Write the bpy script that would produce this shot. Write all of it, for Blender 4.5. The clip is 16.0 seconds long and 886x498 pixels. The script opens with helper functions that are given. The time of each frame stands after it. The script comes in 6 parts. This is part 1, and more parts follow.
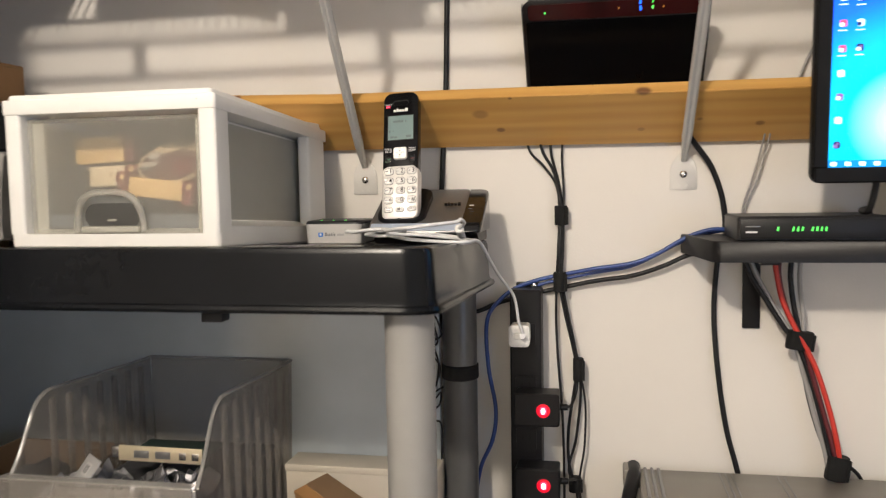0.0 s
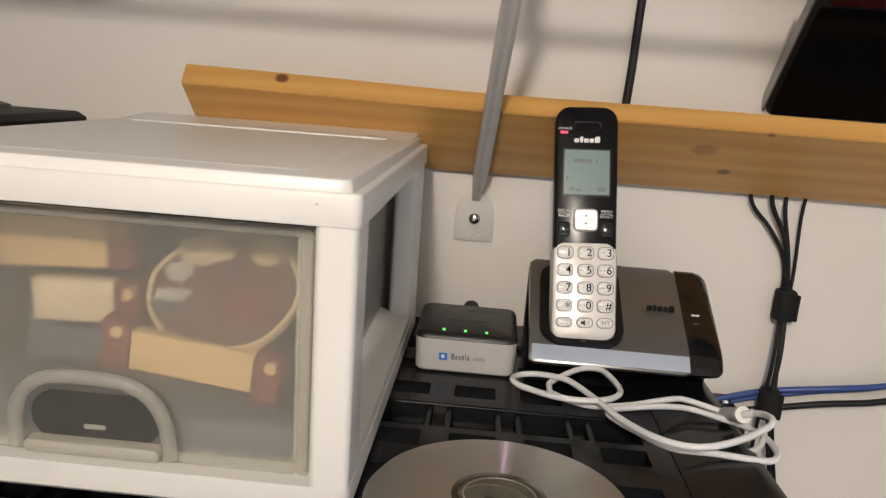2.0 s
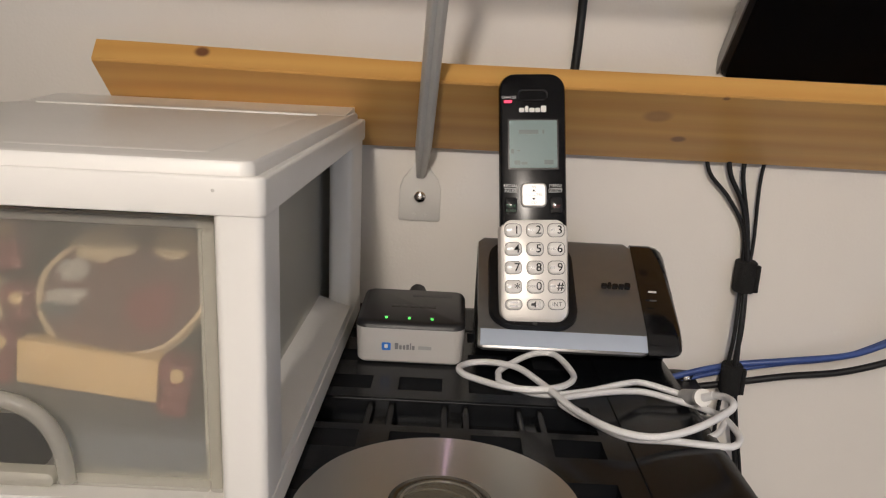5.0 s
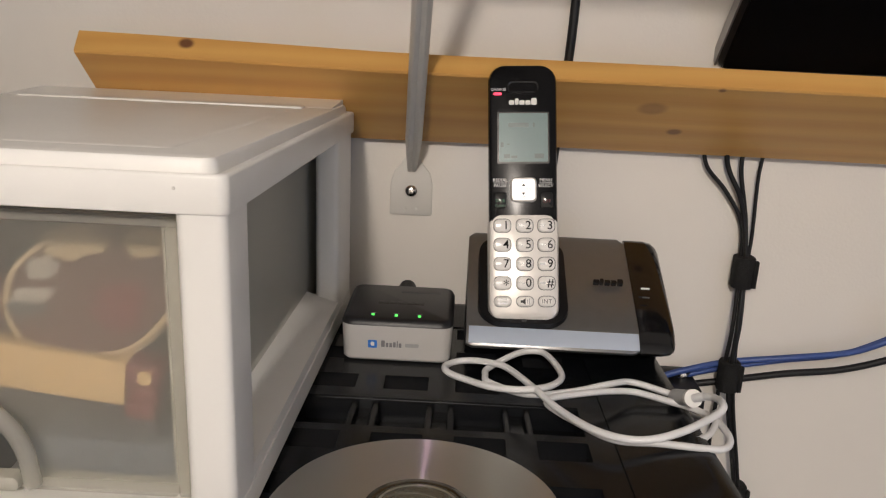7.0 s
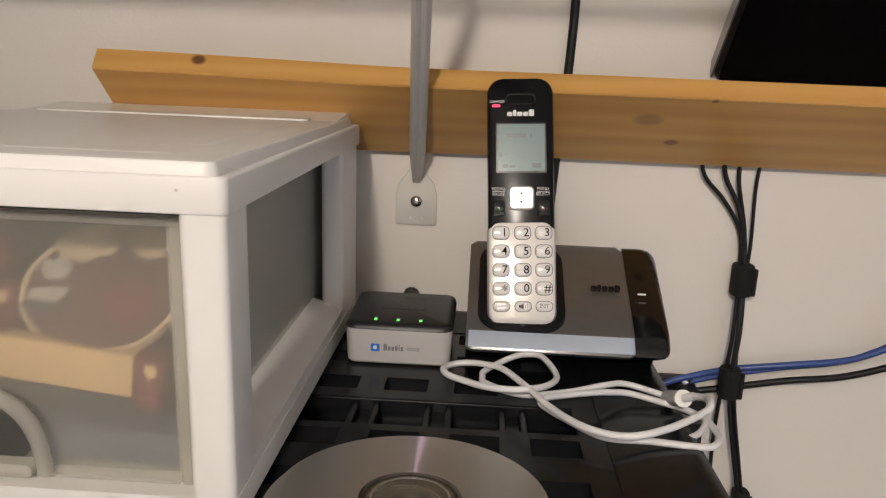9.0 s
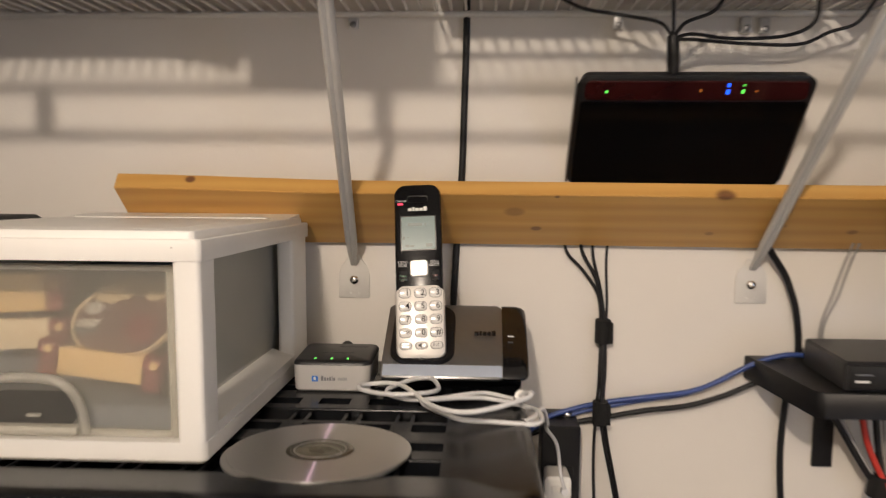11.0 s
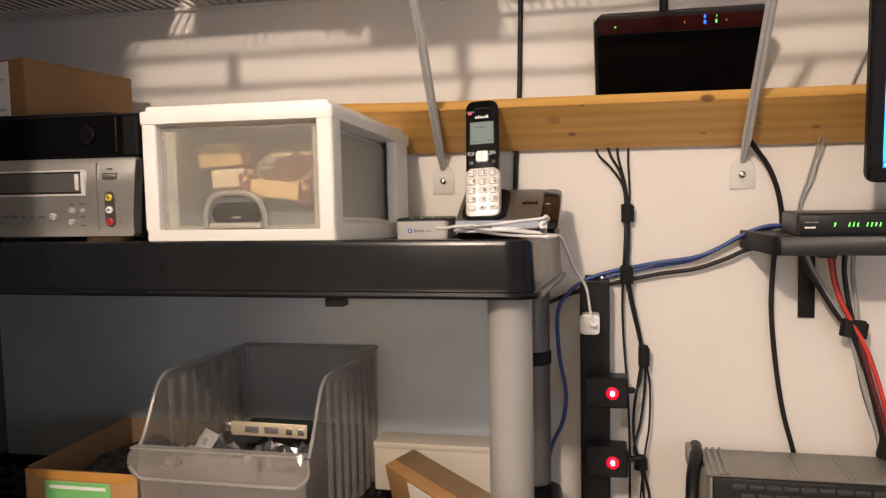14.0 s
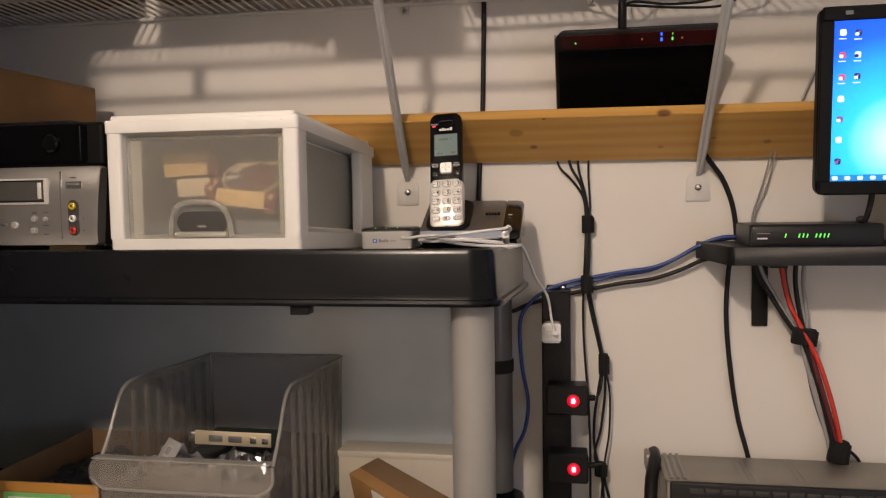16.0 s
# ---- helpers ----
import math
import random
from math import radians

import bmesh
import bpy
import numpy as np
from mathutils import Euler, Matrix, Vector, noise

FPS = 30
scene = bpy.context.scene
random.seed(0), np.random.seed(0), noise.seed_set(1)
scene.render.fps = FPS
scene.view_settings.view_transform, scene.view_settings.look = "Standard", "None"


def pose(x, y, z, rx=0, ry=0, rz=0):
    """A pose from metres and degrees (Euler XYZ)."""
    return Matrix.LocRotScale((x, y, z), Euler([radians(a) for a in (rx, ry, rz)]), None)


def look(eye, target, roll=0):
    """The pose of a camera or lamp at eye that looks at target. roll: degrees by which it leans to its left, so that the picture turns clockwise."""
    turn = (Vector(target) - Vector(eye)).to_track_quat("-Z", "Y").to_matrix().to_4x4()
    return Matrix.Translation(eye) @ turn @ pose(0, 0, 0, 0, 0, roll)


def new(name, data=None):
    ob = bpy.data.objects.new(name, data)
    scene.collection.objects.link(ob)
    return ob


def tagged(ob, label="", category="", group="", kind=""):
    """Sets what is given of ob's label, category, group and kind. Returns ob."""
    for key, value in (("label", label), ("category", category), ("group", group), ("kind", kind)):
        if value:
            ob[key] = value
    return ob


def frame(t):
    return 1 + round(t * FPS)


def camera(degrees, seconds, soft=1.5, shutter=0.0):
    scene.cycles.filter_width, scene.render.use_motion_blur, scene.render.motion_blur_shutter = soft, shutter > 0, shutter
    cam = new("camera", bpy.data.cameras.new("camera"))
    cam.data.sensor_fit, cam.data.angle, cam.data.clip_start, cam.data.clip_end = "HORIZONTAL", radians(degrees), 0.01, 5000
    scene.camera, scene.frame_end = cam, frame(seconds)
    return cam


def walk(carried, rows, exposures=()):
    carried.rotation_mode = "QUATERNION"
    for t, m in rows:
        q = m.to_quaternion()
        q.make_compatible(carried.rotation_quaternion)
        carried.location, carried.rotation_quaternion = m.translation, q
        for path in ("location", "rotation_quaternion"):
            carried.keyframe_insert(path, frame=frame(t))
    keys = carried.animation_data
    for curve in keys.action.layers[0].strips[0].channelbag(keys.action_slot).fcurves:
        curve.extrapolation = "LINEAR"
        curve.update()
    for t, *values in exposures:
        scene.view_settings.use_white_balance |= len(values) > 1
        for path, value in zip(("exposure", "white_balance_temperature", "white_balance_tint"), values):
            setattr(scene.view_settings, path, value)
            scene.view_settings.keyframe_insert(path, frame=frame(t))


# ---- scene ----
cam = camera(57.8, 16.0, soft=1.2, shutter=0.5)
EXPOSURES = [(0, -0.4, 6060, 12), (0.5, -0.22, 5830, 12), (1.0, -0.42, 5606, 12), (1.5, -0.78, 6005, 13), (2, -0.8, 5920, 13), (3.5, -0.95, 5877, 14), (8, -0.95, 5877, 14), (10.5, -0.82, 6301, 16), (11, -0.78, 6432, 16), (11.5, -0.64, 6301, 16), (12, -0.07, 6162, 16), (12.5, -0.32, 6339, 16), (13, -0.5, 6339, 16), (13.5, -0.80, 6517, 18), (14, -0.45, 6604, 20), (14.5, -0.45, 6604, 20), (15, -1.02, 6604, 20), (16, -1.01, 6604, 20)]
PATH = [
    (0, (0.300, -1.026, 1.493), (-0.077, 0.931, 1.331), -1.0),
    (0.5, (0.190, -0.895, 1.590), (-0.058, 1.053, 1.212), 0.7),
    (1, (0.049, -0.729, 1.636), (-0.119, 1.206, 1.162), 2.6),
    (1.5, (0.01, -0.672, 1.64), (-0.116, 1.271, 1.186), 4.0),
    (2, (0.009, -0.645, 1.638), (-0.09, 1.289, 1.138), 4.1),
    (2.5, (0.014, -0.612, 1.635), (-0.026, 1.315, 1.1), 3.3),
    (3, (0.015, -0.602, 1.635), (0.049, 1.321, 1.088), 4.2),
    (3.5, (0.021, -0.611, 1.636), (0.044, 1.311, 1.085), 3.8),
    (6, (0.027, -0.603, 1.632), (0.002, 1.318, 1.077), 2.6),
    (6.5, (0.031, -0.599, 1.633), (0.004, 1.319, 1.066), 2.8),
    (7, (0.037, -0.598, 1.634), (0.002, 1.317, 1.058), 2.6),
    (7.5, (0.044, -0.598, 1.636), (-0.043, 1.313, 1.054), 1.5),
    (8, (0.046, -0.597, 1.633), (-0.032, 1.317, 1.059), 1.5),
    (8.2, (0.047, -0.597, 1.633), (-0.026, 1.318, 1.061), 1.8),
    (10.3, (0.06, -0.677, 1.62), (-0.041, 1.277, 1.208), 2.2),
    (10.5, (0.066, -0.69, 1.615), (0.021, 1.272, 1.232), 2.4),
    (11, (0.13, -0.817, 1.633), (0.037, 1.166, 1.389), 0.3),
    (11.5, (0.203, -0.985, 1.61), (-0.193, 0.963, 1.383), -0.1),
    (12, (0.244, -1.057, 1.547), (-0.336, 0.84, 1.292), -1.9),
    (12.5, (0.248, -1.094, 1.532), (-0.257, 0.833, 1.352), -2.2),
    (13, (0.244, -1.1, 1.5), (-0.139, 0.856, 1.336), 0.1),
    (13.5, (0.252, -1.102, 1.504), (-0.118, 0.857, 1.342), -0.9),
    (14, (0.249, -1.125, 1.493), (-0.187, 0.821, 1.336), -1.2),
    (14.5, (0.258, -1.139, 1.491), (-0.182, 0.808, 1.365), -1.3),
    (15, (0.254, -1.143, 1.49), (-0.107, 0.82, 1.37), -1.0),
    (15.5, (0.253, -1.141, 1.49), (-0.097, 0.825, 1.369), -1.0),
    (16, (0.253, -1.14, 1.49), (-0.097, 0.825, 1.364), -0.9),
]
walk(cam, [(t, look(eye, target, roll)) for t, eye, target, roll in PATH], EXPOSURES)

# ---- light ----
world = bpy.data.worlds.new("world")
scene.world = world
world.use_nodes = True
world.node_tree.nodes["Background"].inputs[0].default_value = (0.5, 0.55, 0.6, 1)
world.node_tree.nodes["Background"].inputs[1].default_value = 0.02


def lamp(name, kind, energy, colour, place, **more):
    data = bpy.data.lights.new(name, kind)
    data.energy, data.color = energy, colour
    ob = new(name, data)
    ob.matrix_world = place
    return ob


bulb = lamp("ceiling_bulb", "POINT", 112, (1.0, 0.86, 0.67), pose(-0.10, -1.78, 2.313))
bulb.data.shadow_soft_size = 0.05
# unseen area lamp added as cool fill from the front right
fill_lamp = lamp("cool_side_lamp", "AREA", 8.5, (0.46, 0.66, 1.0), look((1.90, -2.60, 1.40), (-0.10, -0.12, 1.45)))
fill_lamp.data.shape, fill_lamp.data.size, fill_lamp.data.size_y = "RECTANGLE", 0.5, 0.5


# ---- materials ----
def nodes_of(m):
    return m.node_tree.nodes, m.node_tree.links


def principled(name, colour, rough=0.5, metal=0.0, vary=0.06, scale=40.0, bump=0.0, bump_scale=300.0, spec=0.5, coat=0.0, emit=None, strength=0.0, dirt=0.0, dirt_scale=6.0, stretch=(1, 1, 1)):
    """A surface with fine grain, broad stains and relief."""
    m = bpy.data.materials.new(name)
    m.use_nodes = True
    n, l = nodes_of(m)
    p = n["Principled BSDF"]
    p.inputs["Roughness"].default_value = rough
    p.inputs["Metallic"].default_value = metal
    p.inputs["Specular IOR Level"].default_value = spec
    p.inputs["Coat Weight"].default_value = coat
    tc = n.new("ShaderNodeTexCoord")
    mp = n.new("ShaderNodeMapping")
    mp.inputs["Scale"].default_value = stretch
    l.new(tc.outputs["Object"], mp.inputs["Vector"])
    fine = n.new("ShaderNodeTexNoise")
    fine.inputs["Scale"].default_value, fine.inputs["Detail"].default_value = scale, 6
    l.new(mp.outputs["Vector"], fine.inputs["Vector"])
    broad = n.new("ShaderNodeTexNoise")
    broad.inputs["Scale"].default_value, broad.inputs["Detail"].default_value = dirt_scale, 5
    l.new(mp.outputs["Vector"], broad.inputs["Vector"])
    a = n.new("ShaderNodeMixRGB")
    a.inputs[1].default_value = (*[c * (1 - vary) for c in colour], 1)
    a.inputs[2].default_value = (*[min(1, c * (1 + vary)) for c in colour], 1)
    l.new(fine.outputs["Fac"], a.inputs[0])
    b = n.new("ShaderNodeMixRGB")
    b.blend_type = "MULTIPLY"
    ramp = n.new("ShaderNodeValToRGB")
    ramp.color_ramp.elements[0].position, ramp.color_ramp.elements[1].position = 0.35, 0.62
    ramp.color_ramp.elements[0].color = (1 - dirt, 1 - dirt * 1.1, 1 - dirt * 1.25, 1)
    l.new(broad.outputs["Fac"], ramp.inputs["Fac"])
    b.inputs[0].default_value = 1.0
    l.new(a.outputs[0], b.inputs[1])
    l.new(ramp.outputs["Color"], b.inputs[2])
    l.new(b.outputs[0], p.inputs["Base Color"])
    r = n.new("ShaderNodeMapRange")
    r.inputs["To Min"].default_value, r.inputs["To Max"].default_value = max(0.02, rough - 0.08), min(1, rough + 0.08)
    l.new(broad.outputs["Fac"], r.inputs["Value"])
    l.new(r.outputs["Result"], p.inputs["Roughness"])
    if bump:
        h = n.new("ShaderNodeTexNoise")
        h.inputs["Scale"].default_value, h.inputs["Detail"].default_value = bump_scale, 4
        l.new(mp.outputs["Vector"], h.inputs["Vector"])
        bp = n.new("ShaderNodeBump")
        bp.inputs["Strength"].default_value, bp.inputs["Distance"].default_value = bump, 0.002
        l.new(h.outputs["Fac"], bp.inputs["Height"])
        l.new(bp.outputs["Normal"], p.inputs["Normal"])
    if emit:
        p.inputs["Emission Color"].default_value = (*emit, 1)
        p.inputs["Emission Strength"].default_value = strength
    return m


def clear_plastic(name, colour, alpha, rough=0.25, gloss=0.5, tint=(0.96, 0.96, 0.95), haze=0.0):
    """Thin translucent plastic: part of the light goes straight through, the rest is scattered."""
    m = principled(name, colour, rough, vary=0.04, scale=60, bump=0.05, bump_scale=120, spec=gloss, dirt=0.1)
    n, l = nodes_of(m)
    out = n["Material Output"]
    tr, mix, tl, mix2 = (n.new("ShaderNodeBsdfTransparent"), n.new("ShaderNodeMixShader"), n.new("ShaderNodeBsdfTranslucent"), n.new("ShaderNodeMixShader"))
    tr.inputs[0].default_value = (*tint, 1)
    tl.inputs[0].default_value = (*colour, 1)
    mix2.inputs[0].default_value = 0.35
    l.new(n["Principled BSDF"].outputs[0], mix2.inputs[1])
    l.new(tl.outputs[0], mix2.inputs[2])
    mix.inputs[0].default_value = 1 - alpha
    clear = tr.outputs[0]
    if haze:
        # frosted: part of what passes is bent slightly every way
        rf, hz = n.new("ShaderNodeBsdfRefraction"), n.new("ShaderNodeMixShader")
        rf.inputs["Color"].default_value = (*tint, 1)
        rf.inputs["Roughness"].default_value, rf.inputs["IOR"].default_value = 0.29, 1.05
        hz.inputs[0].default_value = haze
        l.new(clear, hz.inputs[1])
        l.new(rf.outputs[0], hz.inputs[2])
        clear = hz.outputs[0]
    l.new(clear, mix.inputs[1])
    l.new(mix2.outputs[0], mix.inputs[2])
    l.new(mix.outputs[0], out.inputs["Surface"])
    return m


def glow(name, colour, strength):
    m = bpy.data.materials.new(name)
    m.use_nodes = True
    p = m.node_tree.nodes["Principled BSDF"]
    p.inputs["Base Color"].default_value = (*[c * 0.3 for c in colour], 1)
    p.inputs["Emission Color"].default_value = (*colour, 1)
    p.inputs["Emission Strength"].default_value = strength
    return m


def pine(name, knots):
    """Varnished pine with grain along x; knots are (x, y, z, radius)."""
    m = principled(name, (0.66, 0.385, 0.11), 0.38, vary=0.18, scale=30, bump=0.08, bump_scale=160, stretch=(0.12, 2.2, 2.2), dirt=0.16, dirt_scale=5)
    n, l = nodes_of(m)
    p = n["Principled BSDF"]
    base = p.inputs["Base Color"].links[0].from_socket
    tc = n.new("ShaderNodeTexCoord")
    wig = n.new("ShaderNodeTexNoise")
    wig.inputs["Scale"].default_value = 7.0
    l.new(tc.outputs["Object"], wig.inputs["Vector"])
    wave = n.new("ShaderNodeTexWave")
    wave.wave_type, wave.bands_direction = "BANDS", "Z"
    wave.inputs["Scale"].default_value, wave.inputs["Distortion"].default_value = 26, 5.0
    wave.inputs["Detail"].default_value, wave.inputs["Detail Scale"].default_value = 3, 0.8
    mp = n.new("ShaderNodeMapping")
    mp.inputs["Scale"].default_value = (0.12, 1, 1)
    l.new(tc.outputs["Object"], mp.inputs["Vector"])
    l.new(mp.outputs["Vector"], wave.inputs["Vector"])
    g = n.new("ShaderNodeMixRGB")
    g.blend_type = "MULTIPLY"
    g.inputs[2].default_value = (0.80, 0.70, 0.55, 1)
    f = n.new("ShaderNodeMath")
    f.operation = "MULTIPLY"
    f.inputs[1].default_value = 0.55
    l.new(wave.outputs["Fac"], f.inputs[0])
    l.new(f.outputs[0], g.inputs[0])
    l.new(base, g.inputs[1])
    last = g.outputs[0]
    for x, y, z, r, dark in knots:
        d = n.new("ShaderNodeVectorMath")
        d.operation = "SUBTRACT"
        d.inputs[1].default_value = (x, y, z)
        l.new(tc.outputs["Object"], d.inputs[0])
        s = n.new("ShaderNodeVectorMath")
        s.operation = "MULTIPLY"
        s.inputs[1].default_value = (0.75, 1, 1)
        l.new(d.outputs[0], s.inputs[0])
        ln = n.new("ShaderNodeVectorMath")
        ln.operation = "LENGTH"
        l.new(s.outputs[0], ln.inputs[0])
        mr = n.new("ShaderNodeMapRange")
        mr.interpolation_type = "SMOOTHSTEP"
        mr.inputs["From Min"].default_value, mr.inputs["From Max"].default_value = r * 0.6, r * 1.25
        mr.inputs["To Min"].default_value, mr.inputs["To Max"].default_value = dark, 0.0
        l.new(ln.outputs["Value"], mr.inputs["Value"])
        k = n.new("ShaderNodeMixRGB")
        k.inputs[2].default_value = (0.12, 0.045, 0.018, 1)
        l.new(mr.outputs["Result"], k.inputs[0])
        l.new(last, k.inputs[1])
        last = k.outputs[0]
    l.new(last, p.inputs["Base Color"])
    return m


WALL = principled("cream_wall_paint", (0.74, 0.71, 0.66), 0.62, vary=0.015, scale=20, bump=0.09, bump_scale=420, dirt=0.035, dirt_scale=3.5)
DIM = principled("dull_wall_paint", (0.78, 0.76, 0.73), 0.7, vary=0.05, scale=10, bump=0.2, bump_scale=300, dirt=0.1)
CEILING = principled("dull_ceiling_paint", (0.80, 0.79, 0.77), 0.8, bump=0.2, bump_scale=200)
FLOOR = principled("grey_concrete", (0.46, 0.44, 0.42), 0.70, vary=0.12, scale=14, bump=0.3, bump_scale=90, dirt=0.25)
BLACK = principled("black_plastic", (0.007, 0.007, 0.008), 0.42, vary=0.2, scale=90, bump=0.06, bump_scale=700, spec=0.3)
GLOSS = principled("glossy_black_plastic", (0.006, 0.006, 0.007), 0.10, vary=0.1, coat=0.3)
RUBBER = principled("black_cable_rubber", (0.007, 0.007, 0.008), 0.5, spec=0.35, vary=0.15, scale=120)
RESIN = principled("charcoal_shelf_resin", (0.0052, 0.0060, 0.0076), 0.22, spec=0.17, vary=0.12, scale=70, bump=0.02, bump_scale=300, dirt=0.15, dirt_scale=9)
# shade on the rear posts is put into a darker copy of POLE
REARPOLE = principled("shaded_pole_resin", (0.085, 0.085, 0.085), 0.32, vary=0.05, scale=60, bump=0.06, bump_scale=400, dirt=0.12)
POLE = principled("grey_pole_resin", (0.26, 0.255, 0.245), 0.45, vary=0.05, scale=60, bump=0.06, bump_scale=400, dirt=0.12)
WHITE = principled("white_drawer_plastic", (0.80, 0.79, 0.76), 0.34, vary=0.02, scale=50, bump=0.05, bump_scale=220, dirt=0.05, dirt_scale=8)
WIRE = principled("white_coated_wire", (0.72, 0.71, 0.68), 0.38, vary=0.03, dirt=0.1)
STEEL = principled("grey_painted_steel", (0.56, 0.56, 0.55), 0.36, metal=0.15, vary=0.05, scale=80, dirt=0.1)
CHROME = principled("bright_steel", (0.72, 0.70, 0.68), 0.22, metal=1.0, vary=0.05)
SILVER = principled("silver_paint", (0.37, 0.36, 0.345), 0.30, metal=0.7, vary=0.04, scale=120, bump=0.03, bump_scale=900)
BRIGHT = principled("bright_silver_paint", (0.78, 0.75, 0.71), 0.36, metal=0.35, vary=0.04, scale=150)
GUN = principled("gunmetal_paint", (0.25, 0.25, 0.255), 0.30, metal=0.75, vary=0.06, scale=150, bump=0.03, bump_scale=900)
CARD = principled("brown_cardboard", (0.38, 0.205, 0.075), 0.8, vary=0.08, scale=35, bump=0.12, bump_scale=200, dirt=0.16)
BROWNCARD = principled("deep_brown_cardboard", (0.20, 0.108, 0.042), 0.8, vary=0.10, scale=35, bump=0.12, bump_scale=200, dirt=0.18)
DARKCARD = principled("dark_cardboard", (0.20, 0.125, 0.065), 0.85, vary=0.1, scale=30, bump=0.12, bump_scale=200, dirt=0.2)
PAPER = principled("white_paper", (0.78, 0.77, 0.74), 0.75, vary=0.02, bump=0.05, dirt=0.05)
GREENLABEL = principled("green_label", (0.17, 0.50, 0.16), 0.6)
PRINT = principled("grey_print", (0.10, 0.10, 0.10), 0.7)
PALEPRINT = principled("pale_print", (0.75, 0.75, 0.74), 0.6)
FROST = clear_plastic("frosted_drawer_plastic", (0.66, 0.64, 0.57), 0.80, 0.30, haze=0.78)
FROSTEDGE = clear_plastic("thick_frosted_plastic", (0.70, 0.68, 0.60), 0.30, 0.34)
# bluish highlight on the charger's front edge is put into this base colour
STRIP = principled("bluish_edge_highlight", (0.58, 0.66, 0.80), 0.28, metal=0.45, vary=0.03, scale=150)
RIMPLASTIC = clear_plastic("pale_rim_plastic", (0.66, 0.64, 0.58), 0.74, 0.25)
PULLPLASTIC = clear_plastic("clear_pull_plastic", (0.74, 0.72, 0.66), 0.64, 0.22)
SMOKE = clear_plastic("smoky_bin_plastic", (0.47, 0.44, 0.40), 0.64, 0.16, tint=(0.95, 0.94, 0.925))
SMOKEEDGE = clear_plastic("thick_bin_plastic", (0.58, 0.57, 0.55), 0.56, 0.20, tint=(0.92, 0.91, 0.89))
WHITECORD = principled("white_cord", (0.70, 0.70, 0.71), 0.42, vary=0.03)
BLUECORD = principled("blue_cord", (0.030, 0.065, 0.24), 0.42, vary=0.06)
REDCORD = principled("red_cord", (0.52, 0.035, 0.02), 0.45, vary=0.05)
DARKRED = principled("dark_red_cord", (0.10, 0.012, 0.015), 0.45)
GREYCORD = principled("grey_cord", (0.32, 0.31, 0.30), 0.5)
VELCRO = principled("black_hook_strap", (0.004, 0.004, 0.004), 0.9, bump=0.4, bump_scale=900)
TAN = principled("tan_toy_wood", (0.66, 0.45, 0.20), 0.8, vary=0.12, scale=60, bump=0.2, bump_scale=250, dirt=0.1)
MAROON = principled("maroon_leather", (0.16, 0.035, 0.03), 0.6, vary=0.15)
BROWN = principled("brown_felt", (0.11, 0.055, 0.042), 0.9, vary=0.2, scale=25)
GREEN_ON = glow("green_indicator", (0.12, 1.0, 0.10), 3.0)
RED_ON = glow("red_indicator", (1.0, 0.015, 0.03), 9.0)
PINK_ON = glow("pink_indicator_core", (1.0, 0.35, 0.40), 14.0)
BLUE_ON = glow("blue_indicator", (0.01, 0.10, 1.0), 4.5)
AMBER_ON = glow("amber_indicator", (1.0, 0.35, 0.04), 0.8)
LCD = principled("green_grey_display", (0.17, 0.24, 0.24), 0.12, vary=0.02)
LCDINK = principled("display_segments", (0.085, 0.12, 0.12), 0.3)


# ---- building blocks ----
BASES = {}


def thing(name, label, category, base, group="", kind=""):
    ob = new(name)
    ob.location = base
    ob.empty_display_size = 0.02
    BASES[ob.name] = Vector(base)
    return tagged(ob, label, category, group, kind)


def root_of(ob):
    while ob.parent:
        ob = ob.parent
    return ob


def finish(name, bm, material, smooth=40):
    me = bpy.data.meshes.new(name)
    bmesh.ops.recalc_face_normals(bm, faces=bm.faces)
    bm.to_mesh(me)
    bm.free()
    me.materials.append(material)
    if smooth:
        me.shade_smooth()
        me.set_sharp_from_angle(angle=radians(smooth))
    return me


def part(name, bm, material, parent, label="", smooth=40):
    """Links a bmesh given in world metres as one mesh under a thing or a part."""
    bmesh.ops.translate(bm, verts=bm.verts, vec=-BASES[root_of(parent).name])
    ob = new(name, finish(name, bm, material, smooth))
    ob.parent = parent
    if label:
        ob["label"] = label
    return ob


def solid(name, bm, material, label, category, group="", kind="", smooth=40):
    """One top-level mesh, with its origin at the middle of its base."""
    lo = [min(v.co[i] for v in bm.verts) for i in range(3)]
    hi = [max(v.co[i] for v in bm.verts) for i in range(3)]
    base = Vector(((lo[0] + hi[0]) / 2, (lo[1] + hi[1]) / 2, lo[2]))
    bmesh.ops.translate(bm, verts=bm.verts, vec=-base)
    ob = new(name, finish(name, bm, material, smooth))
    ob.location = base
    BASES[ob.name] = base
    return tagged(ob, label, category, group, kind)


def loft(loops, closed_ends=True, bm=None):
    """Skin between loops of equal length."""
    bm = bm or bmesh.new()
    rings = [[bm.verts.new(p) for p in loop] for loop in loops]
    for a, b in zip(rings, rings[1:]):
        for i in range(len(a)):
            j = (i + 1) % len(a)
            bm.faces.new((a[i], a[j], b[j], b[i]))
    if closed_ends:
        bm.faces.new(rings[0][::-1])
        bm.faces.new(rings[-1])
    return bm


def outline(x0, x1, y0, y1, r, n=5):
    """A rounded rectangle, anticlockwise."""
    r = max(1e-5, min(r, (x1 - x0) / 2 - 1e-5, (y1 - y0) / 2 - 1e-5))
    pts = []
    for cx, cy, a0 in ((x1 - r, y1 - r, 0), (x0 + r, y1 - r, 90), (x0 + r, y0 + r, 180), (x1 - r, y0 + r, 270)):
        for k in range(n + 1):
            a = radians(a0 + 90 * k / n)
            pts.append((cx + r * math.cos(a), cy + r * math.sin(a)))
    return pts


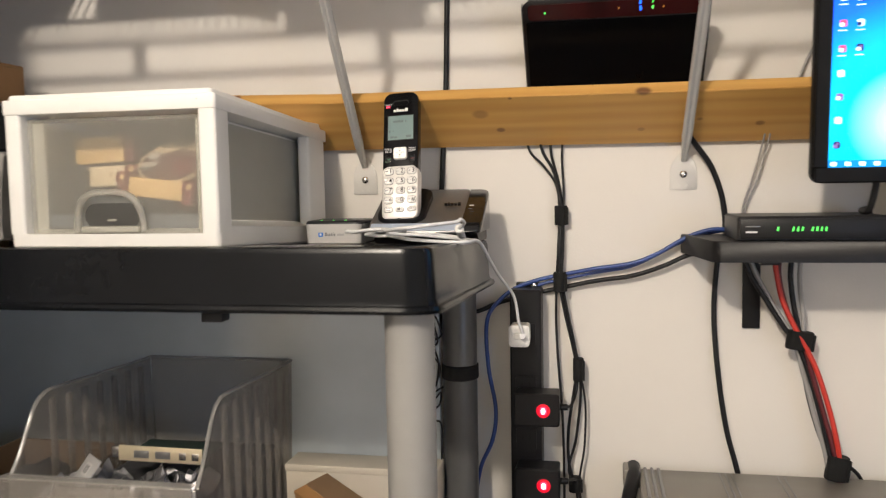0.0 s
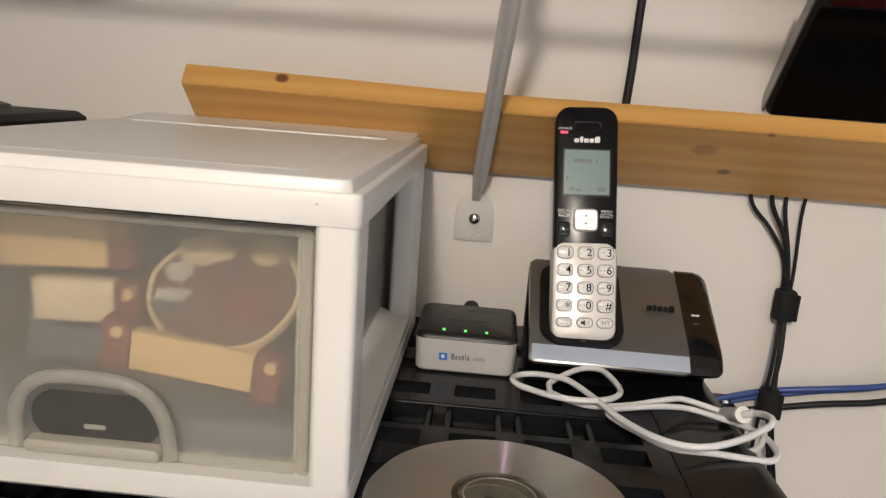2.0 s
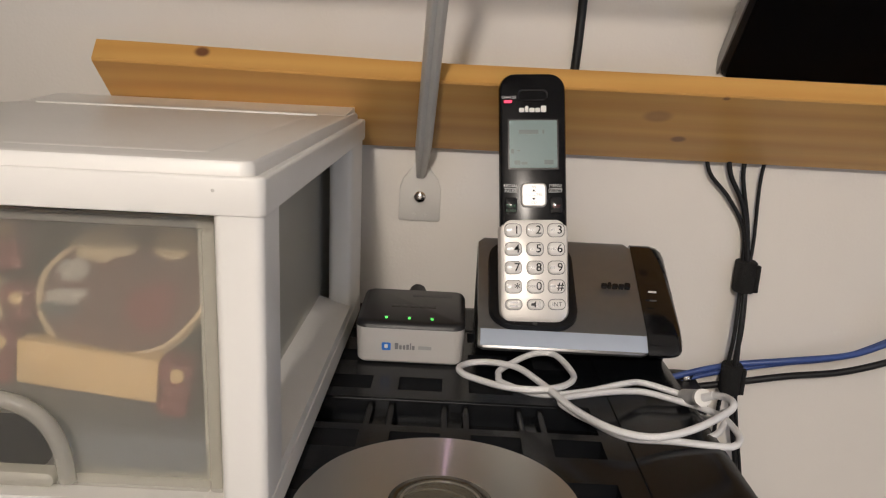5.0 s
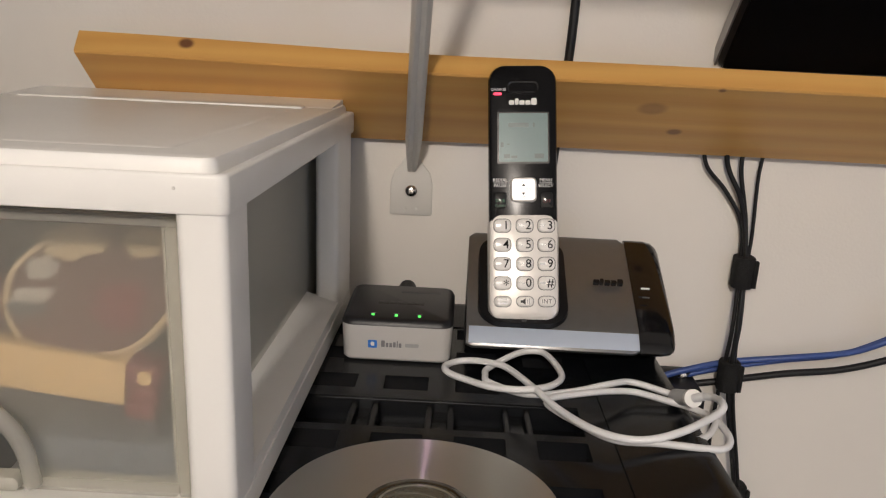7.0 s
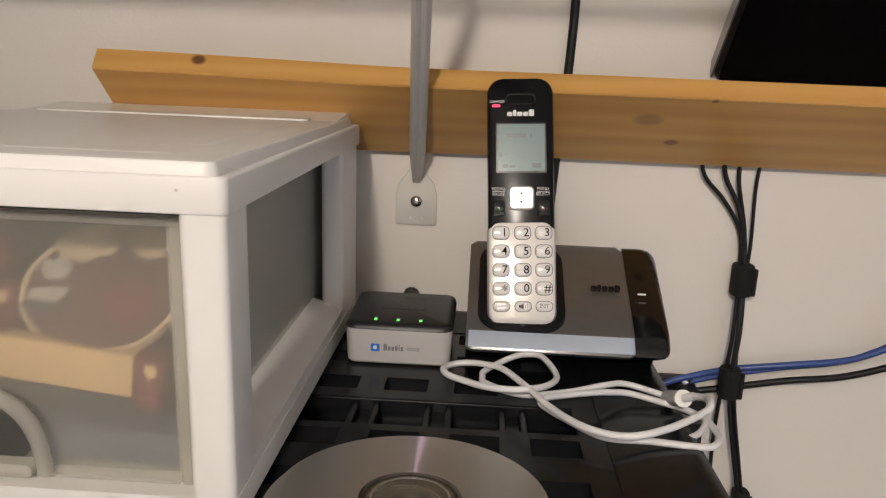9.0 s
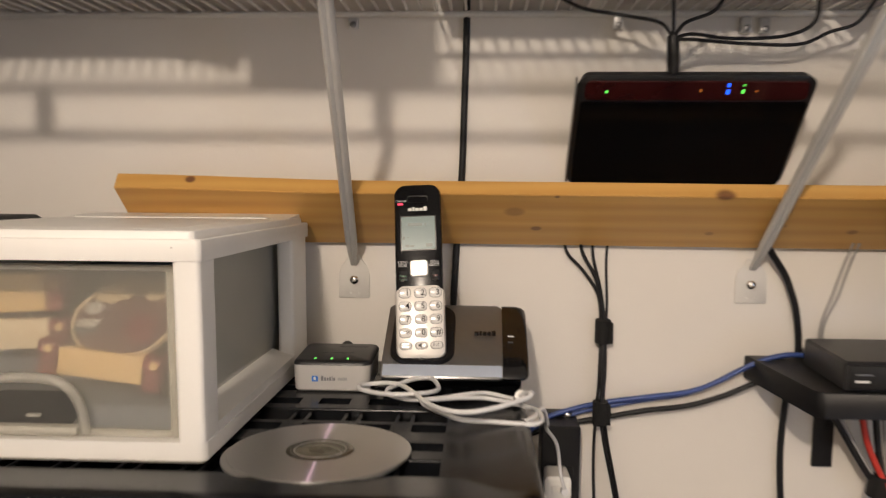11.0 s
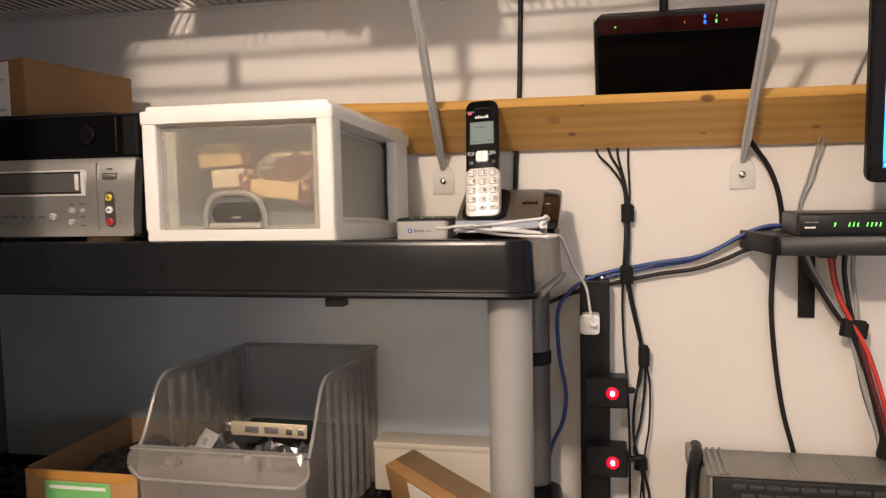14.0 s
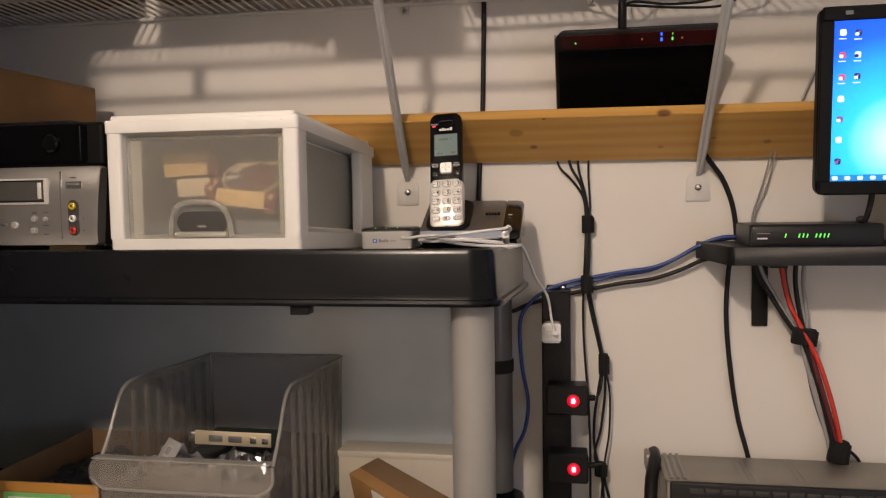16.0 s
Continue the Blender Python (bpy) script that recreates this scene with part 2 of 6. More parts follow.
def slab(x0, x1, y0, y1, levels, r, n=5, bm=None, m=None):
    """A rounded-rectangle column; levels are (height, inset). m turns it."""
    loops = []
    for z, inset in levels:
        loop = [(x, y, z) for x, y in outline(x0 + inset, x1 - inset, y0 + inset, y1 - inset, r - inset if r > inset else 0.0002, n)]
        loops.append([m @ Vector(p) for p in loop] if m else loop)
    return loft(loops, bm=bm)


def box(x0, x1, y0, y1, z0, z1, bevel=0.0015, bm=None, m=None, seg=2):
    """A bevelled block."""
    b = min(bevel, (x1 - x0) * 0.45, (y1 - y0) * 0.45, (z1 - z0) * 0.45)
    if b <= 0:
        return slab(x0, x1, y0, y1, [(z0, 0), (z1, 0)], 0, 1, bm, m)
    k = b * 0.3
    return slab(x0, x1, y0, y1, [(z0, b), (z0 + k, k), (z0 + b, 0), (z1 - b, 0), (z1 - k, k), (z1, b)], b, seg, bm, m)


def smooth_path(pts, steps=8):
    """A Catmull-Rom line through the points."""
    p = [Vector(q) for q in pts]
    p = [p[0] * 2 - p[1]] + p + [p[-1] * 2 - p[-2]]
    out = []
    for i in range(1, len(p) - 2):
        for s in range(steps):
            t = s / steps
            out.append(0.5 * ((2 * p[i]) + (p[i + 1] - p[i - 1]) * t + (2 * p[i - 1] - 5 * p[i] + 4 * p[i + 1] - p[i + 2]) * t * t + (3 * p[i] - p[i - 1] - 3 * p[i + 1] + p[i + 2]) * t ** 3))
    return out + [p[-2]]


def tube(pts, r, steps=8, sides=10, bm=None, flat=1.0):
    """A round cord through the points."""
    path = smooth_path(pts, steps) if steps > 1 else [Vector(p) for p in pts]
    loops, side = [], None
    for i, q in enumerate(path):
        d = (path[min(i + 1, len(path) - 1)] - path[max(i - 1, 0)]).normalized()
        if side is None:
            side = d.orthogonal().normalized()
        side = (side - d * side.dot(d)).normalized()
        up = d.cross(side)
        loops.append([q + (side * math.cos(a) + up * math.sin(a) * flat) * r for a in [2 * math.pi * k / sides for k in range(sides)]])
    return loft(loops, bm=bm)


def rod(a, b, r, sides=12, bm=None):
    return tube([a, b], r, 1, sides, bm)


def lathe(profile, place, axis="z", sides=32, bm=None):
    """Turns (radius, height) pairs about an axis through place."""
    loops = []
    for r, h in profile:
        loop = []
        for k in range(sides):
            a = 2 * math.pi * k / sides
            c, s = r * math.cos(a), r * math.sin(a)
            v = {"z": (c, s, h), "y": (c, -h, s), "x": (h, c, s)}[axis]
            loop.append(Vector(v) + Vector(place))
        loops.append(loop)
    return loft(loops, bm=bm)


def prism(profile, x0, x1, bm=None, bevel=0.0):
    """Extrudes a (y, z) outline from x0 to x1; bevel softens both ends."""
    cy = sum(p[0] for p in profile) / len(profile)
    cz = sum(p[1] for p in profile) / len(profile)

    def ring(x, k):
        return [(x, cy + (y - cy) * (1 - k), cz + (z - cz) * (1 - k)) for y, z in profile]
    if bevel:
        return loft([ring(x0, 0.06), ring(x0 + bevel, 0), ring(x1 - bevel, 0), ring(x1, 0.06)], bm=bm)
    return loft([ring(x0, 0), ring(x1, 0)], bm=bm)


def lettering(text, size, m, depth=0.0002, align="CENTER", bold=0.0):
    """Letters in the built-in font as a bmesh, lying in the plane of m."""
    cu = bpy.data.curves.new("letters", "FONT")
    cu.body, cu.size, cu.align_x, cu.align_y, cu.extrude = text, size, align, "CENTER", depth
    cu.resolution_u, cu.offset = 3, bold
    ob = bpy.data.objects.new("letters", cu)
    scene.collection.objects.link(ob)
    me = bpy.data.meshes.new_from_object(ob)
    bm = bmesh.new()
    bm.from_mesh(me)
    bpy.data.objects.remove(ob)
    bpy.data.meshes.remove(me)
    bmesh.ops.transform(bm, matrix=m, verts=bm.verts)
    return bm


def facing(x, y, z):
    """A plane that faces the room: its x to the right, its y up."""
    return pose(x, y, z, 90, 0, 0)


# ---- the room ----
def wall(name, x0, x1, y0, y1, z0, z1, material=WALL, label="plain cream painted wall", category="wall"):
    bm = slab(x0, x1, y0, y1, [(z0, 0), (z1, 0)], 0, 1)
    return solid(name, bm, material, label, category, kind="structure", smooth=0)


wall("wall_north", -1.9, 2.2, 0.0, 0.12, 0, 2.44, label="cream painted wall behind the shelves, lightly scuffed")
wall("wall_west", -2.0, -1.9, -3.2, 0.12, 0, 2.44, DIM, "plain dull painted wall")
wall("wall_east", 2.2, 2.3, -3.2, 0.12, 0, 2.44, DIM, "plain dull painted wall")
wall("wall_south", -1.9, 2.2, -3.3, -3.2, 0, 2.44, DIM, "plain dull painted wall")
# unseen wall added to keep the bulb's light off the left end
wall("wall_partition", -1.9, -0.356, -0.70, -0.60, 0, 2.44, DIM, "plain dull painted wall")
wall("floor", -2.0, 2.3, -3.3, 0.12, -0.1, 0.0, FLOOR, "bare pale concrete floor", "floor")
wall("ceiling", -2.0, 2.3, -3.3, 0.12, 2.44, 2.54, CEILING, "plain pale painted ceiling", "ceiling")


# ---- shelf unit of black resin ----
TOP = 1.430
UX0, UX1, UY0, UY1 = -0.755, 0.170, -0.405, -0.030


VIEW_SHEAR = 0.055


def view_shear(root, y_level):
    """Shears the top tier and what stands on it, lower towards the wall, to fit the camera's view."""
    for o in (root, *root.children_recursive):
        if o.type == "MESH":
            for v in o.data.vertices:
                v.co.z -= VIEW_SHEAR * (v.co.y + root.location.y - y_level)
    return root


def rim(x0, x1, y0, y1, z0, z1):
    """The skirt round a shelf with its bottom lip, open inside."""
    loops = []
    for out, z in ((-0.010, z0 + 0.001), (0.0, z0), (0.0055, z0), (0.007, z0 + 0.003), (0.0055, z0 + 0.006), (0.0015, z0 + 0.007), (0.0, z0 + 0.012),
                   (-0.0015, z1 - 0.006), (-0.0035, z1 - 0.0015), (-0.007, z1), (-0.012, z1 - 0.0004), (-0.030, z1 - 0.0018), (-0.050, z1 - 0.0032), (-0.050, z1 - 0.0070), (-0.012, z0 + 0.004)):
        loops.append([(x, y, z) for x, y in outline(x0 - out, x1 + out, y0 - out, y1 + out, max(0.004, 0.026 + out), 10)])
    return loft(loops + [loops[0]], closed_ends=False)


def deck(x0, x1, y0, y1, top):
    """The lattice of a shelf: a plate with rows of square openings and two deep troughs."""
    xs, px = [], 0.0810
    while px > x0 + 0.02:
        xs = [px, px + 0.0255] + xs
        px -= 0.0410
    xs = [x0] + xs + [x1]
    rows = ((-0.352, -0.320, 1), (-0.3040, -0.2860, 0), (-0.2620, -0.2430, 0), (-0.2360, -0.2015, 1), (-0.1895, -0.1700, 0), (-0.1465, -0.1270, 0), (-0.1035, -0.0840, 0), (-0.0610, -0.0420, 0))
    ys, trough = [y0], set()
    for a, b, deep in rows:
        if deep:
            trough.add(len(ys))
        ys += [a, b]
    ys.append(y1)
    bm = bmesh.new()
    grid = [[bm.verts.new((x, y, top)) for x in xs] for y in ys]
    faces = []
    for j in range(len(ys) - 1):
        for i in range(len(xs) - 1):
            if j % 2 == 1 and (i % 2 == 1 or j in trough and 0 < i < len(xs) - 2):
                continue
            faces.append(bm.faces.new((grid[j][i], grid[j][i + 1], grid[j + 1][i + 1], grid[j + 1][i])))
    low = bmesh.ops.extrude_face_region(bm, geom=faces)
    bmesh.ops.translate(bm, vec=(0, 0, -0.012), verts=[g for g in low["geom"] if isinstance(g, bmesh.types.BMVert)])
    # each trough has walls, a narrow ledge and paired ribs with a sunk web between the cells
    for a, b, deep in rows:
        if not deep:
            continue
        box(xs[1] - 0.003, xs[-2] + 0.002, b - 0.0003, b + 0.0025, top - 0.0165, top - 0.0008, 0.0006, bm)
        box(xs[1] - 0.003, xs[-2] + 0.002, a - 0.0025, a + 0.0003, top - 0.0165, top - 0.0008, 0.0006, bm)
        box(xs[1] - 0.003, xs[-2] + 0.002, b - 0.012, b, top - 0.0165, top - 0.0145, 0.0006, bm)
        for i in range(2, len(xs) - 2, 2):
            g0, g1 = xs[i], xs[i + 1]
            for q in (g0, g1 - 0.0038):
                box(q, q + 0.0038, a, b, top - 0.0165, top - 0.0022, 0.0010, bm)
            box(g0 + 0.003, g1 - 0.003, a, b, top - 0.0165, top - 0.0070, 0.0005, bm)
    return bm


shelf_unit = thing("shelf_unit", "charcoal resin shelf unit with round grey posts", "shelf", ((UX0 + UX1) / 2, (UY0 + UY1) / 2, 0), kind="")
for z in (1.430, 1.085, 0.74, 0.39):
    tier = part("shelf_tier", rim(UX0, UX1, UY0, UY1, z - (0.0570 if z > 1.4 else 0.0435), z - 0.0020), RESIN, shelf_unit, "charcoal shelf with a ribbed skirt")
    part("lattice", deck(UX0 + 0.011, UX1 - 0.011, UY0 + 0.011, UY1 - 0.011, z - 0.006), RESIN, tier, smooth=20)
    if z > 1.4:
        for o in (tier, *tier.children):
            for v in o.data.vertices:
                v.co.z -= VIEW_SHEAR * (v.co.y + shelf_unit.location.y + 0.125)
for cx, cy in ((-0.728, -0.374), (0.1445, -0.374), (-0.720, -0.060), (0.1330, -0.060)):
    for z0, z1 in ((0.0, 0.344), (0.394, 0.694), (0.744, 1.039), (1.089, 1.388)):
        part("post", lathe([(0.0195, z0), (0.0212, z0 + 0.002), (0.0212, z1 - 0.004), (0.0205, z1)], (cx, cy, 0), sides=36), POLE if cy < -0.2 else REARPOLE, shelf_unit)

# strap round the rear post
strap = lathe([(0.0218, 1.253), (0.0230, 1.254), (0.0230, 1.270), (0.0218, 1.271)], (0.1330, -0.060, 0), sides=28)
solid("cable_strap", strap, VELCRO, "black hook strap round the rear shelf post", "strap")
tangle = [(0.108, -0.066, 1.385), (0.1015, -0.075, 1.3374), (0.1045, -0.078, 1.322), (0.1088, -0.078, 1.3027), (0.1040, -0.074, 1.296), (0.1004, -0.073, 1.306), (0.1008, -0.075, 1.286), (0.1106, -0.075, 1.2700), (0.1083, -0.074, 1.2560), (0.1010, -0.075, 1.2394), (0.1040, -0.077, 1.2300), (0.1114, -0.077, 1.2380),
          (0.1090, -0.073, 1.2220), (0.1010, -0.074, 1.2130), (0.1030, -0.075, 1.2020), (0.1090, -0.076, 1.2010), (0.1115, -0.074, 1.1900), (0.1100, -0.072, 1.150), (0.1105, -0.070, 1.091)]
solid("tangled_cord", tube(tangle, 0.0012, 8, 8), RUBBER, "thin black cord tied in loops beside the rear post", "cable")
solid("tangled_cord", tube([(x + 0.004 * math.sin(300 * z), y + 0.004, z + 0.006) for x, y, z in tangle[:12]], 0.0012, 8, 8), RUBBER, "second black cord tied in loops beside the rear post", "cable")
clip = box(-0.031, -0.012, -0.4015, -0.3860, 1.3790, 1.3870, 0.001)
solid("small_clip", clip, BLACK, "small black clip under the shelf edge", "clip")


# ---- timber lying on the shelf brackets ----
def timber():
    # upper and lower edge of the sloping face, and the way to the back
    f, low = Vector((0, -0.079, 1.5925)), Vector((0, -0.009, 1.5385))
    back = Vector((0, 0.61, 0.79)) * 0.0155
    prof = [low, low * 0.985 + f * 0.015, f * 0.985 + low * 0.015, f + back * 0.06, f + back * 0.94, f + back * 0.985 + (low - f) * 0.02, low + back]
    xs = [-0.2085, 0.95]
    loops = []
    for k in range(25):
        u = k / 24
        loop = []
        for q in prof:
            w = (q.z - 1.5385) / 0.07
            x_left = -0.2170 + 0.0040 * min(1, max(0, w))
            x = x_left + (xs[1] - x_left) * u
            lift = 0.0065 * min(1, max(0, -x / 0.2)) * min(1, max(0, w))
            loop.append(Vector((x, q.y, q.z + lift + 0.0007 * math.sin(7 * x + 1))))
        loops.append(loop)
    return loft(loops)


bm = timber()
board = solid("timber_board", bm, WALL, "varnished pine board with knots, lying on shelf brackets", "board", smooth=25)
ox, oy, oz = board.location
board.data.materials[0] = pine("varnished_pine", [(px - ox, py - oy, pz - oz, r, d) for px, py, pz, r, d in (
    (0.184, -0.034, 1.557, 0.0042, 0.75), (0.162, -0.056, 1.576, 0.0075, 0.42), (0.352, -0.080, 1.5950, 0.0075, 0.9), (-0.143, -0.0735, 1.6055, 0.0040, 0.97),
    (0.418, -0.040, 1.565, 0.0035, 0.6), (0.352, -0.030, 1.553, 0.0035, 0.45), (0.486, -0.034, 1.557, 0.0040, 0.6), (0.200, -0.076, 1.592, 0.0022, 0.8),
    (0.645, -0.05, 1.573, 0.006, 0.8), (-0.05, -0.02, 1.548, 0.0025, 0.5))])


# ---- wire shelf on the wall ----
SX0, SX1, SF, SD = -1.10, 1.30, -0.260, 1.770
wire = thing("wire_shelf", "white coated wire shelf hung on the wall", "shelf", ((SX0 + SX1) / 2, SF / 2, SD))
part("front_rail", rod((SX0, SF, 1.7435), (SX1, SF, 1.7435), 0.0044), WIRE, wire, "white lower front rail")
part("top_rail", rod((SX0, SF, SD + 0.014), (SX1, SF, SD + 0.014), 0.0042), WIRE, wire)
for y, dz in ((-0.006, -0.004), (-0.135, 0.001)):
    part("cross_rail", rod((SX0, y, SD + dz), (SX1, y, SD + dz), 0.0032), WIRE, wire)
rung = part("rung", tube([(SX0 + 0.01, -0.004, SD), (SX0 + 0.01, SF - 0.003, SD + 0.010)], 0.0016, 1, 6), WIRE, wire)
for k in range(1, 164):
    ob = new("rung", rung.data)
    ob.parent, ob.location = wire, (0.0145 * k, 0, 0)
for k in range(-3, 6):
    x = 0.0115 + 0.2985 * k if k < 1 else 0.0115 + 0.2485 * k
    if SX0 < x < SX1:
        part("upright", box(x - 0.0085, x + 0.0085, SF - 0.003, SF + 0.003, 1.7455, SD + 0.014, 0.001), WIRE, wire)


def bracket(x_foot, x_top):
    """A diagonal strut from its foot plate on the wall to the front rail."""
    b = thing("shelf_bracket", "grey steel shelf strut with a screwed foot plate", "bracket", (x_foot, 0, 1.484), group="struts under the wire shelf")
    shape = [(-0.0150, -0.0195), (0.0150, -0.0195), (0.0162, -0.0182), (0.0158, 0.0060), (0.0135, 0.0140), (0.0085, 0.0200), (0.0050, 0.0260), (-0.0050, 0.0260), (-0.0085, 0.0200), (-0.0135, 0.0140), (-0.0158, 0.0060), (-0.0162, -0.0182)]
    fm = facing(x_foot, -0.0003, 1.5)
    foot = loft([[fm @ Vector((u * k, v * k, w)) for u, v in shape] for w, k in ((0, 1), (0.0012, 1), (0.0018, 0.97))])
    plate = part("foot_plate", foot, WIRE, b, "pale foot plate")
    a, e = Vector((x_foot, -0.004, 1.516)), Vector((x_top, SF + 0.004, 1.7455))
    d = e - a
    loops = []
    for k in range(17):
        t = k / 16
        q = a + d * t
        w = 0.0034 + 0.0026 * min(1, t * 9)
        h = 0.0018 + 0.0034 * min(1, t * 12)
        n = Vector((0, -d.z, d.y)).normalized() * -1
        ring = []
        for j in range(24):
            s = 2 * math.pi * j / 24
            groove = 1 - 0.45 * math.exp(-((math.cos(s) / 0.28) ** 2))
            ring.append(q + Vector((w * math.cos(s), 0, 0)) + n * (h * math.sin(s) * groove))
        loops.append(ring)
    part("strut", loft(loops), STEEL, b, "grey tapered strut")
    for dx in (-0.0042, 0.0042):
        part("stud", lathe([(0.0014, 0.0015), (0.0013, 0.0023), (0.0003, 0.0027)], (x_foot + dx, 0, 1.4855), "y", 10), WIRE, plate)
    part("screw", lathe([(0.0046, 0.0021), (0.0046, 0.0030), (0.0034, 0.0044), (0.0012, 0.0050)], (x_foot, 0, 1.4995), "y", 18), CHROME, plate)
    return b


bracket(0.0, 0.021)
bracket(0.404, 0.408)
bracket(0.808, 0.812)
for x, z in ((0.002, 1.757), (0.403, 1.752), (0.385, 1.753), (0.262, 1.756)):
    c = thing("wall_clip", "small pale clip screwed to the wall under the shelf", "clip", (x, 0, z - 0.006), group="shelf clips")
    part("clip_body", box(x - 0.005, x + 0.005, -0.007, -0.0003, z - 0.005, z + 0.010, 0.0015), STEEL, c)
    part("clip_screw", lathe([(0.0032, 0.0072), (0.0032, 0.0085), (0.001, 0.0095)], (x, 0, z - 0.001), "y", 14), GUN, c)


# ---- things on the wire shelf ----
def carton(name, x0, x1, y0, y1, z0, z1, label, material=CARD, group=""):
    c = thing(name, label, "box", ((x0 + x1) / 2, (y0 + y1) / 2, z0), group)
    body = part("carton", box(x0, x1, y0, y1, z0, z1, 0.002), material, c)
    ym = (y0 + y1) / 2
    part("crease", box(x0 - 0.0005, x1 + 0.0005, ym - 0.0005, ym + 0.0005, z1 - 0.001, z1 + 0.0006, 0.0002), DARKCARD, body)
    return c


# boxes mostly out of view, sized and set to cast the wall's shade bands
UP = SD + 0.0118
carton("storage_carton", -0.354, -0.1065, -0.172, -0.012, UP, UP + 0.16, "brown cardboard box on the wire shelf", DARKCARD)
carton("storage_carton", -0.106, 0.060, -0.252, -0.040, UP, UP + 0.075, "flat brown cardboard box on the wire shelf", DARKCARD)
carton("storage_carton", -0.447, -0.396, -0.180, -0.030, UP, UP + 0.12, "narrow brown cardboard box on the wire shelf", DARKCARD)
carton("storage_carton", -0.95, -0.451, -0.248, -0.015, UP, UP + 0.17, "long brown cardboard box on the wire shelf", DARKCARD)
for x0, x1, y0, h in ((0.085, 0.235, -0.125, 0.05), (0.25, 0.43, -0.105, 0.04), (0.45, 0.70, -0.110, 0.06)):
    d = thing("network_box", "black network box lying on the wire shelf", "electronics", ((x0 + x1) / 2, y0 / 2, UP), "boxes on the wire shelf")
    part("case", slab(x0, x1, y0, -0.012, [(UP, 0.002), (UP + 0.002, 0), (UP + h - 0.003, 0), (UP + h, 0.003)], 0.006), BLACK, d)
# under the cartons: the edge of a crumpled sheet and of a folder show between the rungs
loops = []
for k in range(7):
    u = k / 6
    loops.append([(-0.166 + 0.034 * u, -0.1900 + 0.004 * math.sin(5 * u) + 0.014 * math.cos(a), UP + 0.009 + 0.008 * math.sin(a) * (1 + 0.3 * math.sin(9 * u))) for a in [2 * math.pi * j / 12 for j in range(12)]])
solid("paper_roll", loft(loops), PAPER, "crumpled white paper on the wire shelf", "paper")
solid("blue_folder", box(-0.130, -0.112, -0.2100, -0.1760, UP, UP + 0.006, 0.001), BLUECORD, "thin blue folder on the wire shelf", "folder")

# ---- modem on the board ----
modem = thing("modem", "glossy black modem with lit indicators leaning over the board", "modem", (0.32, -0.03, 1.600))
MM = Matrix.Translation((0.3195, -0.004, 1.6015)) @ Matrix(((1, 0, 0, 0), (0, -0.66, -0.75, 0), (0, 0.75, -0.66, 0), (0, 0, 0, 1)))
part("case", slab(-0.104, 0.106, -0.004, 0.1290, [(-0.016, 0.010), (-0.013, 0.004), (-0.002, 0), (0.0, 0.0025)], 0.012, 8, m=MM), BLACK, modem)
face = part("front_face", slab(-0.1005, 0.1025, 0.0, 0.1020, [(-0.001, 0), (0.0012, 0.0006)], 0.003, 3, m=MM), principled("modem_black", (0.003, 0.003, 0.0035), 0.22, spec=0.10), modem, "glossy black front")
band = part("indicator_band", slab(-0.098, 0.100, 0.1035, 0.1250, [(-0.001, 0), (0.0013, 0.0008)], 0.006, 5, m=MM), principled("dark_red_smoked_plastic", (0.035, 0.006, 0.006), 0.16), modem, "smoked red indicator strip")
for x, y, w, h, m in ((-0.0780, 0.1137, 0.0010, 0.0012, GREEN_ON), (0.0050, 0.1152, 0.0007, 0.0016, AMBER_ON), (0.0285, 0.1212, 0.0012, 0.0022, BLUE_ON), (0.0290, 0.1137, 0.0014, 0.0026, BLUE_ON),
                      (0.0420, 0.1212, 0.0006, 0.0014, GREEN_ON), (0.0422, 0.1142, 0.0010, 0.0022, GREEN_ON), (0.0540, 0.1147, 0.0006, 0.0012, AMBER_ON)):
    part("indicator", slab(x - w, x + w, y - h, y + h, [(0.001, 0), (0.0018, 0.0002)], 0.0005, 2, m=MM), m, band)
part("edge_trim", slab(-0.1052, -0.1035, 0.0, 0.12, [(-0.012, 0), (-0.002, 0)], 0.0006, 2, m=MM), GUN, modem, "grey side trim")
part("power_plug", tube([(0.300, -0.080, 1.694), (0.3005, -0.072, 1.735)], 0.0056, 1, 12), BLACK, modem)

# ---- monitor ----
mon = thing("monitor", "small black flat monitor showing a blue desktop", "monitor", (0.69, -0.11, 1.427))
MX0, MX1, MY, MZ0, MZ1 = 0.514, 0.868, -0.150, 1.4865, 1.6985
MF = Matrix.Translation((0, MY, MZ0)) @ pose(0, 0, 0, 3.0) @ Matrix.Translation((0, 0, -MZ0)) @ facing(0, 0, 0)
MONBLACK = principled("matt_monitor_black", (0.004, 0.004, 0.0045), 0.5, spec=0.16, vary=0.1, bump=0.03, bump_scale=900)
part("case", slab(MX0, MX1, MZ0, MZ1, [(-0.042, 0.02), (-0.036, 0.006), (-0.012, 0.0), (-0.002, 0), (0, 0.002)], 0.010, 4, m=MF), MONBLACK, mon)
fr = bmesh.new()
for a in ((MX0 + 0.003, MX1 - 0.003, MZ0 + 0.001, MZ0 + 0.0160), (MX0 + 0.003, MX1 - 0.003, MZ1 - 0.0165, MZ1 - 0.001), (MX0 + 0.001, MX0 + 0.0150, MZ0 + 0.0160, MZ1 - 0.0165), (MX1 - 0.0150, MX1 - 0.001, MZ0 + 0.0160, MZ1 - 0.0165)):
    slab(*a, [(0, 0), (0.003, 0), (0.004, 0.001)], 0.001, 2, fr, MF)
part("bezel", fr, MONBLACK, mon, "black bezel")
